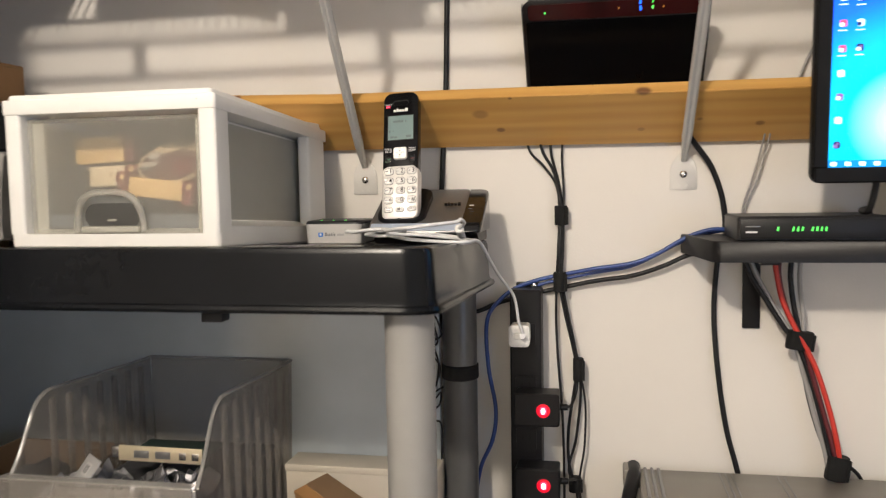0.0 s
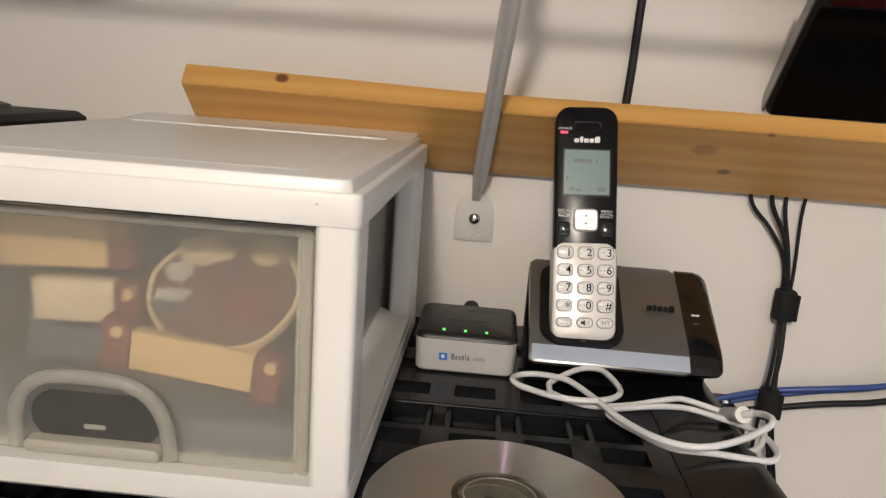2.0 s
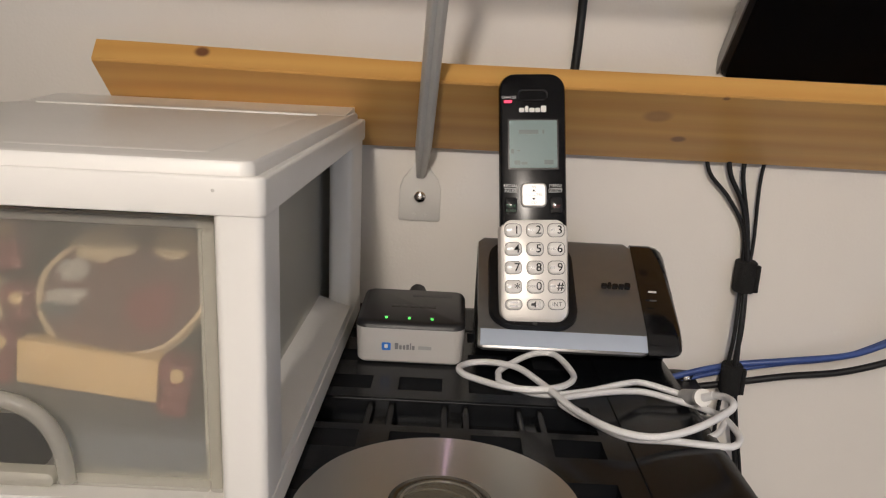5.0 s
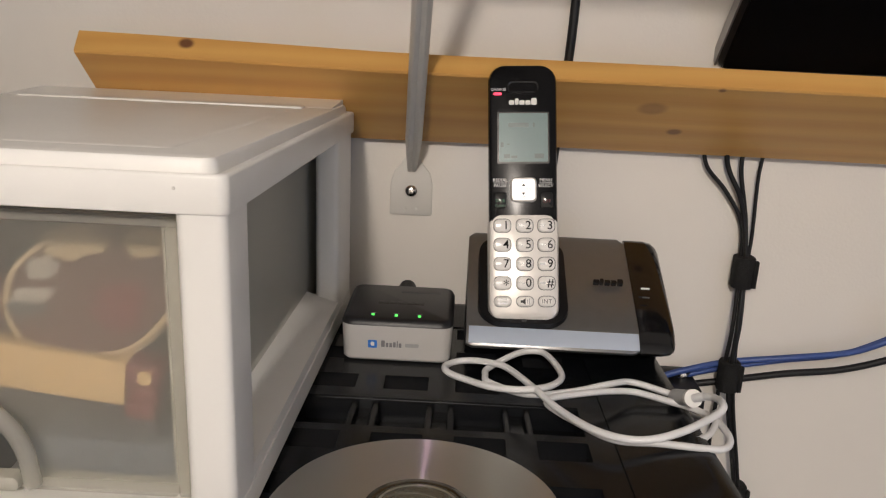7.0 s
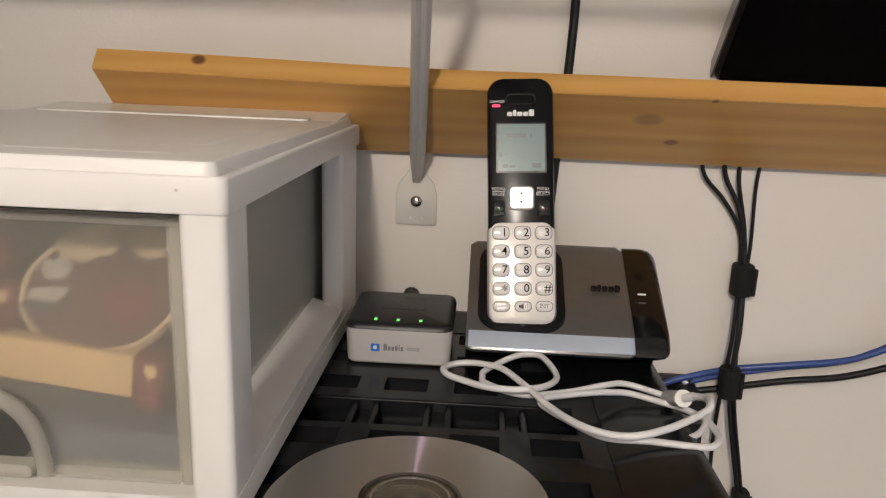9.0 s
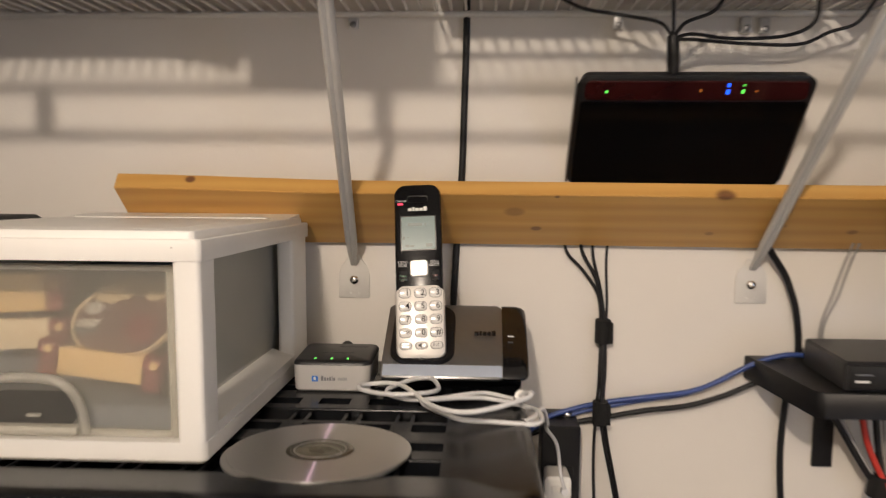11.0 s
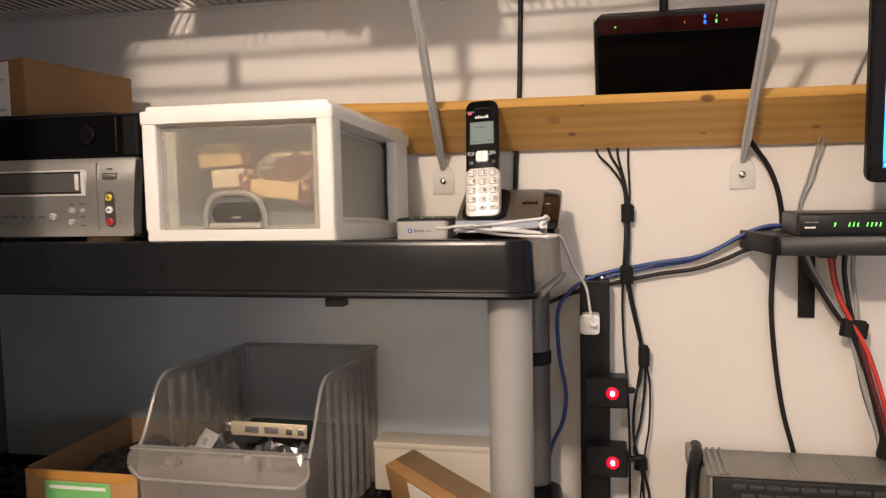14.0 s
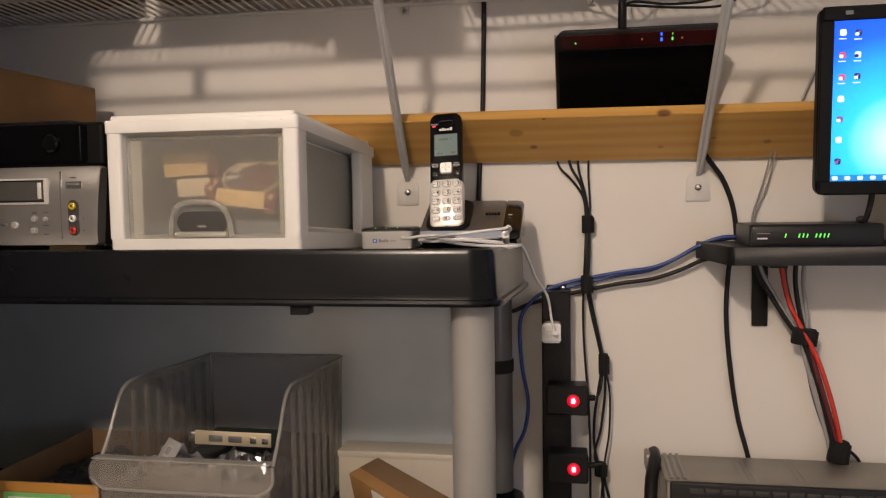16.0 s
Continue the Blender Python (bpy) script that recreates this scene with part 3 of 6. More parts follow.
part("badge_bar", slab(MX0 + 0.026, MX0 + 0.034, MZ1 - 0.0105, MZ1 - 0.0060, [(0.004, 0), (0.0043, 0)], 0.0006, 2, m=MF), GUN, mon)


def desktop():
    m = bpy.data.materials.new("lit_blue_desktop")
    m.use_nodes = True
    n, l = nodes_of(m)
    p = n["Principled BSDF"]
    p.inputs["Base Color"].default_value = (0.01, 0.01, 0.012, 1)
    p.inputs["Roughness"].default_value = 0.25
    tc = n.new("ShaderNodeTexCoord")
    d = n.new("ShaderNodeVectorMath")
    d.operation = "DISTANCE"
    d.inputs[1].default_value = (-0.092, -0.042, 0.120)
    l.new(tc.outputs["Object"], d.inputs[0])
    r = n.new("ShaderNodeValToRGB")
    e = r.color_ramp.elements
    e[0].position, e[0].color = 0.0, (0.80, 1.0, 1.0, 1)
    e[1].position, e[1].color = 1.0, (0.0, 0.02, 0.55, 1)
    for pos, c in ((0.13, (0.30, 0.90, 1.0, 1)), (0.24, (0.0, 0.68, 1.0, 1)), (0.38, (0.0, 0.45, 1.0, 1)), (0.54, (0.0, 0.14, 0.95, 1))):
        k = e.new(pos)
        k.color = c
    mr = n.new("ShaderNodeMapRange")
    mr.inputs["From Max"].default_value = 0.22
    l.new(d.outputs["Value"], mr.inputs["Value"])
    l.new(mr.outputs["Result"], r.inputs["Fac"])
    l.new(r.outputs["Color"], p.inputs["Emission Color"])
    p.inputs["Emission Strength"].default_value = 2.6
    return m


screen = part("screen", slab(MX0 + 0.0145, MX1 - 0.0145, MZ0 + 0.0155, MZ1 - 0.016, [(0.0, 0), (0.0012, 0)], 0.0005, 1, m=MF), desktop(), mon, "lit blue desktop")
ICONS = [glow("pale_icon", (0.70, 0.95, 1.0), 2.2), glow("red_icon", (0.85, 0.10, 0.22), 1.6), glow("navy_icon", (0.015, 0.04, 0.20), 1.0), glow("violet_icon", (0.30, 0.16, 0.45), 1.4)]


def icon(cx, cz, w, h, k, lift=0.0012):
    part("desktop_icon", slab(cx - w, cx + w, cz - h, cz + h, [(lift, 0), (lift + 0.0003, 0)], min(w, h) * 0.6, 3, m=MF), ICONS[k], screen)


# icons: a pale bin, two-toned program marks, each with its small caption bar
IX0, IX1 = MX0 + 0.0245, MX0 + 0.0405
for cx, cz, k, k2 in ((IX0, 1.6690, 0, 0), (IX1, 1.6680, 2, 0), (IX0, 1.6440, 1, 0), (IX1, 1.6440, 0, 2), (IX0, 1.6195, 1, 0), (IX1, 1.6200, 2, 0),
                      (IX0 - 0.0005, 1.5955, 0, 0), (IX0 - 0.001, 1.5725, 3, 0), (IX0 - 0.0015, 1.5495, 0, 0), (IX0 - 0.002, 1.5250, 2, 3)):
    icon(cx + 0.0004, cz, 0.0034, 0.0036, k)
    icon(cx - 0.0010, cz - 0.0012, 0.0021, 0.0018, k2, 0.0015)
    icon(cx + 0.0012, cz + 0.0014, 0.0012, 0.0010, 3 if k == 2 else k, 0.0015)
    if cz > 1.61:
        part("caption_bar", slab(cx - 0.0040, cx + 0.0040, cz - 0.0074, cz - 0.0062, [(0.0012, 0), (0.0014, 0)], 0.0003, 1, m=MF), ICONS[0], screen)
part("taskbar", slab(MX0 + 0.0148, MX1 - 0.0148, MZ0 + 0.0158, MZ0 + 0.0232, [(0.0010, 0), (0.0014, 0)], 0.0004, 1, m=MF), glow("blue_taskbar", (0.0, 0.28, 0.75), 1.8), screen, "blue task bar")
for i in range(6):
    icon(MX0 + 0.0205 + 0.0135 * i, MZ0 + 0.0195, 0.0030, 0.0022, 0, 0.0014)
part("stand", box(0.672, 0.718, -0.118, -0.090, 1.430, 1.500, 0.004), BLACK, mon)
part("foot", slab(0.63, 0.76, -0.16, -0.04, [(1.4265, 0.001), (1.4285, 0), (1.433, 0.004)], 0.012), BLACK, mon)
solid("monitor_cable", tube([(0.584, -0.126, 1.494), (0.5825, -0.124, 1.478), (0.5800, -0.120, 1.462), (0.5795, -0.110, 1.4562), (0.585, -0.075, 1.4562), (0.603, -0.040, 1.4540), (0.610, -0.022, 1.432)], 0.0034), RUBBER, "black monitor cable hanging behind the switch", "cable")

# ---- small black shelf with the network switch ----
SHZ0, SHZ1 = 1.4035, 1.4262
small = thing("small_wall_shelf", "small black wall shelf on flat steel brackets", "shelf", (0.68, -0.06, 1.31))
plan = [(0.4015, -0.0005), (0.422, -0.122), (0.430, -0.130), (0.99, -0.130), (0.99, -0.0005)]
part("board", loft([[(x, y, SHZ0) for x, y in plan], [(x, y, SHZ1 - 0.002) for x, y in plan], [(x + 0.001, y + 0.0012 if y < -0.01 else y, SHZ1) for x, y in plan]]), BLACK, small)
for x in (0.4845, 0.875):
    part("bracket_plate", box(x - 0.0102, x + 0.0102, -0.0042, -0.0004, 1.3105, SHZ0, 0.0008), BLACK, small)
    part("bracket_arm", box(x - 0.0102, x + 0.0102, -0.112, -0.0042, SHZ0 - 0.0045, SHZ0, 0.0008), BLACK, small)

switch = thing("network_switch", "dark grey network switch with green port lights", "network switch", (0.523, -0.07, SHZ1))
part("case", slab(0.4475, 0.600, -0.122, -0.030, [(SHZ1, 0.002), (SHZ1 + 0.001, 0.0004), (SHZ1 + 0.024, 0.0004), (SHZ1 + 0.0262, 0.003)], 0.004), principled("dark_grey_metal_case", (0.020, 0.020, 0.022), 0.42, metal=0.2, bump=0.1, bump_scale=900), switch)
front = part("front_panel", box(0.4505, 0.597, -0.1245, -0.121, SHZ1 + 0.002, SHZ1 + 0.0235, 0.001), BLACK, switch)
for x in (0.4885, 0.504, 0.5085, 0.513, 0.523, 0.5275, 0.532, 0.5365):
    part("port_light", loft([[(x + u + 0.0006 * (1 if v > 0.012 else -1), y, SHZ1 + v) for u, v in ((-0.0006, 0.0105), (0.0006, 0.0105), (0.0006, 0.0150), (-0.0006, 0.0150))] for y in (-0.1243, -0.1251)]), GREEN_ON, front)
part("print_bar", box(0.4560, 0.4680, -0.1249, -0.1243, SHZ1 + 0.0085, SHZ1 + 0.0105, 0.0002), PALEPRINT, front)
part("print_bar", box(0.4560, 0.4710, -0.1249, -0.1243, SHZ1 + 0.0150, SHZ1 + 0.0162, 0.0002), GUN, front)


# ---- white drawer unit ----
LIDDOT = principled("moulding_mark_grey", (0.55, 0.53, 0.50), 0.4)
DX0, DX1, DY0, DY1 = -0.2585, -0.0385, -0.3455, -0.046
DZ0 = 1.4378
unit = thing("drawer_unit", "white plastic drawer unit with a frosted drawer, on the resin shelf", "storage drawer", ((DX0 + DX1) / 2, (DY0 + DY1) / 2, DZ0))


LY1 = -0.0410
lid = part("lid", slab(DX0, DX1, DY0, LY1, [(1.5650, 0.0016), (1.5654, 0.0003), (1.5664, 0), (1.5778, 0.0), (1.5787, 0.0004), (1.5791, 0.0012), (1.5786, 0.0030)], 0.0042, 5), WHITE, unit)
top_panel = part("lid_panel", slab(DX0 + 0.0042, DX1 - 0.0042, DY0 + 0.0026, LY1 - 0.006, [(1.5780, 0), (1.5826, 0.0006), (1.5838, 0.0014), (1.5843, 0.0032)], 0.0055, 5), WHITE, lid, "raised lid panel")
part("lid_field", slab(DX0 + 0.024, DX1 - 0.024, DY0 + 0.020, LY1 - 0.070, [(1.5838, 0), (1.58445, 0.0012), (1.58455, 0.0050)], 0.005, 4), WHITE, top_panel)
part("lid_ridge", slab(DX0 + 0.020, DX1 - 0.023, -0.1080, -0.0960, [(1.5830, 0), (1.5851, 0.0003), (1.5855, 0.0010)], 0.002, 3), WHITE, top_panel, "raised ridge along the back of the lid")
plateau = loft([[(x, y, z) for y, z in ((-0.0950, 1.5835), (-0.0950, 1.5844), (-0.0600, 1.5868), (LY1 - 0.0080, 1.5874), (LY1 - 0.0070, 1.5835))] for x in (DX0 + 0.0070, DX1 - 0.0070)])
part("lid_back_rise", plateau, WHITE, top_panel)
part("moulding_dot", lathe([(0.0007, 0.0), (0.0006, 0.0003), (0.0002, 0.0004)], (-0.0560, DY0 + 0.0002, 1.5740), "y", 10), LIDDOT, lid)
part("base_frame", slab(DX0 + 0.002, DX1 - 0.0005, DY0 + 0.001, DY1 - 0.001, [(DZ0, 0.002), (DZ0 + 0.002, 0), (1.4515, 0)], 0.006), WHITE, unit)
for x0, x1, y0, y1 in ((DX0 + 0.0015, DX0 + 0.0185, DY0 + 0.001, DY0 + 0.030), (DX1 - 0.0185, DX1 - 0.001, DY0 + 0.001, DY0 + 0.030), (DX0 + 0.0015, DX0 + 0.016, DY1 - 0.058, DY1 - 0.002), (DX1 - 0.016, DX1 - 0.001, DY1 - 0.058, DY1 - 0.002)):
    part("corner_post", slab(x0, x1, y0, y1, [(1.4515, 0.0), (1.5656, 0.0)], 0.0035, 4), WHITE, unit)
for x in (DX0 + 0.02, DX1 - 0.02):
    for y in (DY0 + 0.02, DY1 - 0.02):
        part("foot", box(x - 0.008, x + 0.008, y - 0.008, y + 0.008, DZ0 - 0.0017, DZ0 + 0.001, 0.001), RUBBER, unit, "small black foot")
part("back_panel", box(DX0 + 0.02, DX1 - 0.02, DY1 - 0.008, DY1 - 0.004, 1.451, 1.5656, 0.001), WHITE, unit)
for x0, x1 in ((DX0 + 0.0015, DX0 + 0.024), (DX1 - 0.024, DX1 - 0.0012)):
    sill = loft([[(x, y, z) for x, z in ((x0, 1.449), (x1, 1.449), (x1, 1.449 + (0.009 if x1 > -0.1 else 0.016)), (x0, 1.449 + (0.016 if x1 > -0.1 else 0.009)))] for y in (DY0 + 0.028, DY1 - 0.056)])
    part("side_sill", sill, WHITE, unit)
for x in (DX0 + 0.0255, DX1 - 0.0275):
    part("runner", box(x, x + 0.002, DY0 + 0.03, DY1 - 0.01, 1.5575, 1.5640, 0.0005), WHITE, unit)
view_shear(unit, DY0)
drawer = thing("frosted_drawer", "frosted clear plastic drawer with an arched pull, closed", "drawer", ((DX0 + DX1) / 2, -0.20, 1.4500))
FX0, FX1, FZ0, FZ1, FY = -0.2385, -0.0585, 1.4515, 1.5620, DY0 + 0.012
part("front_panel", slab(FX0, FX1, FZ0, FZ1, [(-0.0030, 0), (-0.0008, 0), (0.0, 0.0008)], 0.004, 4, m=facing(0, FY, 0)), FROST, drawer)
edge = bmesh.new()
for a in ((FX0, FX1, FZ1 - 0.0040, FZ1), (FX0, FX0 + 0.0045, FZ0, FZ1 - 0.004), (FX1 - 0.0055, FX1, FZ0, FZ1 - 0.004), (FX0 + 0.0045, FX1 - 0.0055, FZ0, FZ0 + 0.005)):
    slab(*a, [(0.0002, 0), (0.0020, 0.0002), (0.0030, 0.001)], 0.0015, 3, edge, facing(0, FY, 0))
part("front_rim", edge, RIMPLASTIC, drawer, "thicker pale rim")
for x, inward in ((FX0 + 0.002, 1), (FX1 - 0.002, -1)):
    # the side runs into the front with a thick rounded corner
    corner = [(0, 0.003), (0.0125 if inward > 0 else 0.006, 0.003), (0.0085 if inward > 0 else 0.004, 0.008), (0.0045, 0.016), (0.002, 0.030), (0.002, 0.277), (0, 0.277)]
    part("drawer_side", loft([[(x + inward * u, FY + v, z) for u, v in corner] for z in (FZ0, FZ1 - 0.0015)]), FROSTEDGE, drawer, smooth=40)
part("drawer_back", box(FX0 + 0.004, FX1 - 0.004, DY1 - 0.014, DY1 - 0.012, FZ0, FZ1 - 0.0015, 0.0005), FROSTEDGE, drawer)
part("drawer_floor", box(FX0 + 0.004, FX1 - 0.004, FY + 0.003, DY1 - 0.014, FZ0, FZ0 + 0.002, 0.0005), FROSTEDGE, drawer)
for ob in drawer.children:
    ob.visible_shadow = False
view_shear(drawer, DY0)
arch = []
for k in range(15):
    a = math.pi * k / 14
    arch.append((-0.1535 - 0.0345 * math.copysign(abs(math.cos(a)) ** 0.62, math.cos(a)), FY - 0.0035 - 0.004 * math.sin(a), 1.4540 + 0.0365 * abs(math.sin(a)) ** 0.75))
pull = part("pull", tube(arch, 0.0034, 3, 10), PULLPLASTIC, drawer, "arched frosted pull")
# dark plate puts the shade of the pull's hollow into its colour
part("pull_recess", slab(-0.1825, -0.1245, 1.4560, 1.4800, [(-0.004, 0), (0.0004, 0)], 0.012, 6, m=facing(0, FY, 0)), clear_plastic("pull_shade_plastic", (0.07, 0.07, 0.072), 0.50, 0.25), pull, "dark plate standing for the shade behind the pull")
part("pull_slot", slab(-0.1590, -0.1490, 1.4625, 1.4650, [(0.0004, 0), (0.0010, 0.0003)], 0.001, 3, m=facing(0, FY, 0)), FROSTEDGE, pull, "small pale mark in the hollow")
part("pull_lip", slab(-0.1840, -0.1230, 1.4520, 1.4585, [(0.0003, 0), (0.006, 0.0004), (0.0072, 0.002)], 0.003, 4, m=facing(0, FY, 0)), FROSTEDGE, pull, "pale finger lip")


def toy_block(x, y, z, length, height, tilt, label, material, ends=(-1, 1)):
    """A pale wooden slat between two maroon corner joints with round pegs."""
    b = thing("toy_slat", label, "wooden toy", (x, y, z - height / 2), group="toy slats in the drawer")
    m = Matrix.Translation((x, y, z)) @ pose(0, 0, 0, 0, tilt, 0)
    slat = box(-length / 2, length / 2, -0.005, 0.005, -height / 2, height / 2, 0.0012, m=m)
    part("slat", slat, material, b)
    for side in ends:
        cx = side * (length / 2 + 0.0068)
        dz = -side * 0.0015
        joint = bmesh.new()
        box(cx - 0.0072, cx + 0.0072, -0.0065, 0.0065, dz + 0.0005, dz + 0.0118, 0.0028, joint, m, 3)
        box(cx - 0.0050, cx + 0.0064, -0.0058, 0.0058, dz - 0.0055, dz + 0.0015, 0.0018, joint, m, 3)
        box(cx - 0.0070, cx + 0.0058, -0.0062, 0.0062, dz - 0.0125, dz - 0.0048, 0.0024, joint, m, 3)
        j = part("corner_joint", joint, MAROON, b, "maroon plastic corner joint")
        peg = lathe([(0.0001, 0.0010), (0.0026, 0.0010), (0.0030, 0.0002), (0.0030, -0.0020)], (0, 0, 0), "y", 16)
        bmesh.ops.transform(peg, matrix=m @ Matrix.Translation((cx + 0.0012, -0.0066, dz + 0.0066)), verts=peg.verts)
        part("peg", peg, TAN, j, "round pale peg")
    return b


FL = FZ0 + 0.0022
PALEWOOD = principled("pale_toy_wood", (0.74, 0.60, 0.40), 0.6, vary=0.10, scale=30, bump=0.06, bump_scale=150, stretch=(0.2, 2, 2), dirt=0.08)
toy_block(-0.1155, -0.3165, 1.4930, 0.0560, 0.0185, 6.5, "tan wooden toy slat with maroon joints, seen through frosted plastic", TAN)
toy_block(-0.1970, -0.2800, 1.5330, 0.0540, 0.0265, -3, "upper tan wooden toy slat with maroon joints in the drawer", TAN, (1,))
toy_block(-0.1830, -0.2890, 1.5065, 0.0400, 0.0205, -2, "pale wooden toy slat with maroon joints in the drawer", PALEWOOD, (1,))
# round padded badge leaning back over the slats
PM0 = Matrix.Translation((-0.1085, -0.2945, 1.5195)) @ pose(0, 0, 0, 42, 0, 0)
badge = thing("round_badge", "round brown padded badge with a cream edge leaning in the drawer", "badge", (-0.1085, -0.2945, 1.500))


def oval(rx, ry, levels, cx=0.0, cy=0.0, wob=0.0, seed=0.0, n=40):
    """A flat round piece; wob makes its outline uneven."""
    loops = []
    for h, k in levels:
        ring = []
        for j in range(n):
            a = 2 * math.pi * j / n
            q = k * (1 + wob * noise.noise(Vector((1.6 * math.cos(a) + seed, 1.6 * math.sin(a), seed))))
            ring.append(PM0 @ Vector((cx + rx * q * math.cos(a), cy + ry * q * math.sin(a), h)))
        loops.append(ring)
    return loft(loops)


CREAMFELT = principled("cream_felt", (0.60, 0.46, 0.27), 0.85, vary=0.12, scale=50, bump=0.15)
PALEFELT = principled("pale_grey_felt", (0.42, 0.38, 0.32), 0.85, vary=0.1)
TEALFELT = principled("dark_teal_felt", (0.07, 0.09, 0.09), 0.85, vary=0.1)
part("padding", oval(0.0370, 0.0325, [(-0.006, 0.94), (-0.003, 1.0), (0.0008, 0.985)], wob=0.05), CREAMFELT, badge, "cream edge")
part("felt_field", oval(0.0345, 0.0300, [(0.0002, 1.0), (0.0018, 0.97), (0.0024, 0.6)], cy=-0.0010, wob=0.06), BROWN, badge, "brown felt field")
for cx, cy, rx, ry, seed, m in ((-0.0150, 0.0190, 0.0150, 0.0080, 2.0, CREAMFELT), (0.0160, 0.0200, 0.0110, 0.0060, 5.0, CREAMFELT), (-0.0230, 0.0060, 0.0075, 0.0055, 7.0, PALEFELT), (-0.0225, -0.0070, 0.0090, 0.0042, 3.3, PALEFELT), (-0.0225, -0.0125, 0.0085, 0.0034, 9.0, TEALFELT), (0.0140, -0.0090, 0.0130, 0.0100, 4.0, MAROON)):
    part("felt_patch", oval(rx, ry, [(0.0020, 1.0), (0.0032, 0.94)], cx, cy, 0.5, seed, 24), m, badge)
dark = bmesh.new()
box(FX0 + 0.012, FX1 - 0.010, FY + 0.062, DY1 - 0.02, FL, FL + 0.034, 0.008, dark, seg=3)
box(FX0 + 0.008, FX1 - 0.007, FY + 0.006, FY + 0.060, FL, FL + 0.016, 0.004, dark, seg=3)
for v in dark.verts:
    v.co += noise.noise_vector(v.co * 40) * 0.004
solid("cable_heap", dark, principled("grey_blue_cloth", (0.10, 0.115, 0.13), 0.85, vary=0.3, scale=30, bump=0.3), "grey heap of cloth in the bottom of the drawer", "cloth")
back_fill = box(FX0 + 0.02, FX1 - 0.015, -0.130, DY1 - 0.022, FL, FL + 0.080, 0.006)
solid("grey_packet", back_fill, principled("slate_card", (0.13, 0.14, 0.145), 0.8, vary=0.1), "slate grey packet standing at the back of the drawer", "packet")

# ---- recorder, black player and carton ----
sheet = slab(-0.640, -0.262, -0.398, -0.302, [(TOP - 0.0054, 0), (TOP - 0.0046, 0)], 0.001, 1)
view_shear(solid("paper_sheet", sheet, PAPER, "white sheet of paper lying under the recorder", "paper"), -0.125)
PEARL = principled("bright_button_lacquer", (0.50, 0.485, 0.46), 0.16, metal=0.3, coat=0.5, vary=0.02)
VX0, VX1, VY0, VY1, VZ0, VZ1 = -0.725, -0.2900, -0.312, -0.070, 1.4425, 1.5335
vcr = thing("video_recorder", "silver video recorder with a tape slot and front sockets", "video recorder", ((VX0 + VX1) / 2, (VY0 + VY1) / 2, TOP))
part("case", box(VX0 + 0.003, VX1 - 0.003, VY0 + 0.016, VY1, VZ0, VZ1 - 0.001, 0.002), BLACK, vcr, "black metal case")
prof = [(VY0 + 0.017, VZ0 + 0.001), (VY0 + 0.003, VZ0 + 0.001), (VY0 + 0.0005, VZ0 + 0.012), (VY0, VZ0 + 0.03), (VY0 + 0.0005, VZ0 + 0.06), (VY0 + 0.003, VZ1 - 0.003), (VY0 + 0.006, VZ1), (VY0 + 0.017, VZ1)]
bm = prism(prof, VX0, VX1 + 0.0025, bevel=0.003)
for v in bm.verts:
    if v.co.x > -0.34:
        v.co.x -= (VZ1 - v.co.z) * 0.075
panel_v = part("front_panel", bm, SILVER, vcr, "silver front panel")
part("seam", box(-0.3377, -0.3369, VY0 - 0.0006, VY0 + 0.004, VZ0 + 0.008, VZ1 - 0.006, 0.0002), GUN, panel_v)
part("slot_frame", slab(-0.5462, -0.3522, 1.4900, 1.5205, [(-0.004, 0), (0.0010, 0.0004)], 0.002, 3, m=facing(0, VY0, 0)), BRIGHT, panel_v, "bright frame of the tape slot")
part("tape_slot", slab(-0.5402, -0.3572, 1.4930, 1.5180, [(-0.004, 0), (0.0016, 0.0004)], 0.001, 2, m=facing(0, VY0, 0)), principled("dark_grey_flap", (0.10, 0.098, 0.095), 0.3, metal=0.3), panel_v, "dark tape flap")
part("flap_edge", box(-0.5402, -0.3572, VY0 - 0.0024, VY0, 1.4930, 1.4950, 0.0004), BLACK, panel_v)
part("flap_edge", box(-0.5402, -0.3572, VY0 - 0.0024, VY0, 1.5165, 1.5180, 0.0004), BLACK, panel_v)
part("flap_block", box(-0.5562, -0.5477, VY0 - 0.0015, VY0, 1.4930, 1.5170, 0.0006), BRIGHT, panel_v)
part("flap_block", box(-0.3647, -0.3597, VY0 - 0.0026, VY0, 1.4965, 1.5150, 0.0006), BRIGHT, panel_v)
for x, z, r in ((-0.3712, 1.4735, 0.0040), (-0.3577, 1.4730, 0.0030), (-0.3722, 1.4600, 0.0040), (-0.3967, 1.4665, 0.0044)):
    part("button", lathe([(r, -0.001), (r, 0.0018), (r * 0.8, 0.0028), (r * 0.2, 0.0030)], (x, VY0, z), "y", 18), PEARL, panel_v, "bright domed button")
for k in range(8):
    x = -0.4112 - 0.0125 * k
    part("small_button", box(x - 0.0036, x + 0.0036, VY0 - 0.0016, VY0 + 0.001, 1.4655, 1.4685, 0.0008), GUN, panel_v)
for x, z, w in ((-0.3572, 1.4805, 0.004), (-0.3572, 1.466, 0.004), (-0.3712, 1.4805, 0.003), (-0.3572, 1.456, 0.003)):
    part("print_bar", box(x - w, x + w, VY0 - 0.0006, VY0 + 0.0002, z - 0.0006, z + 0.0006, 0.0001), PRINT, panel_v)
door = part("socket_cover", slab(-0.3300, -0.3110, 1.5080, 1.5160, [(-0.002, 0), (0.0006, 0.0004)], 0.0008, 2, m=facing(0, VY0, 0)), GUN, panel_v, "small sliding cover")
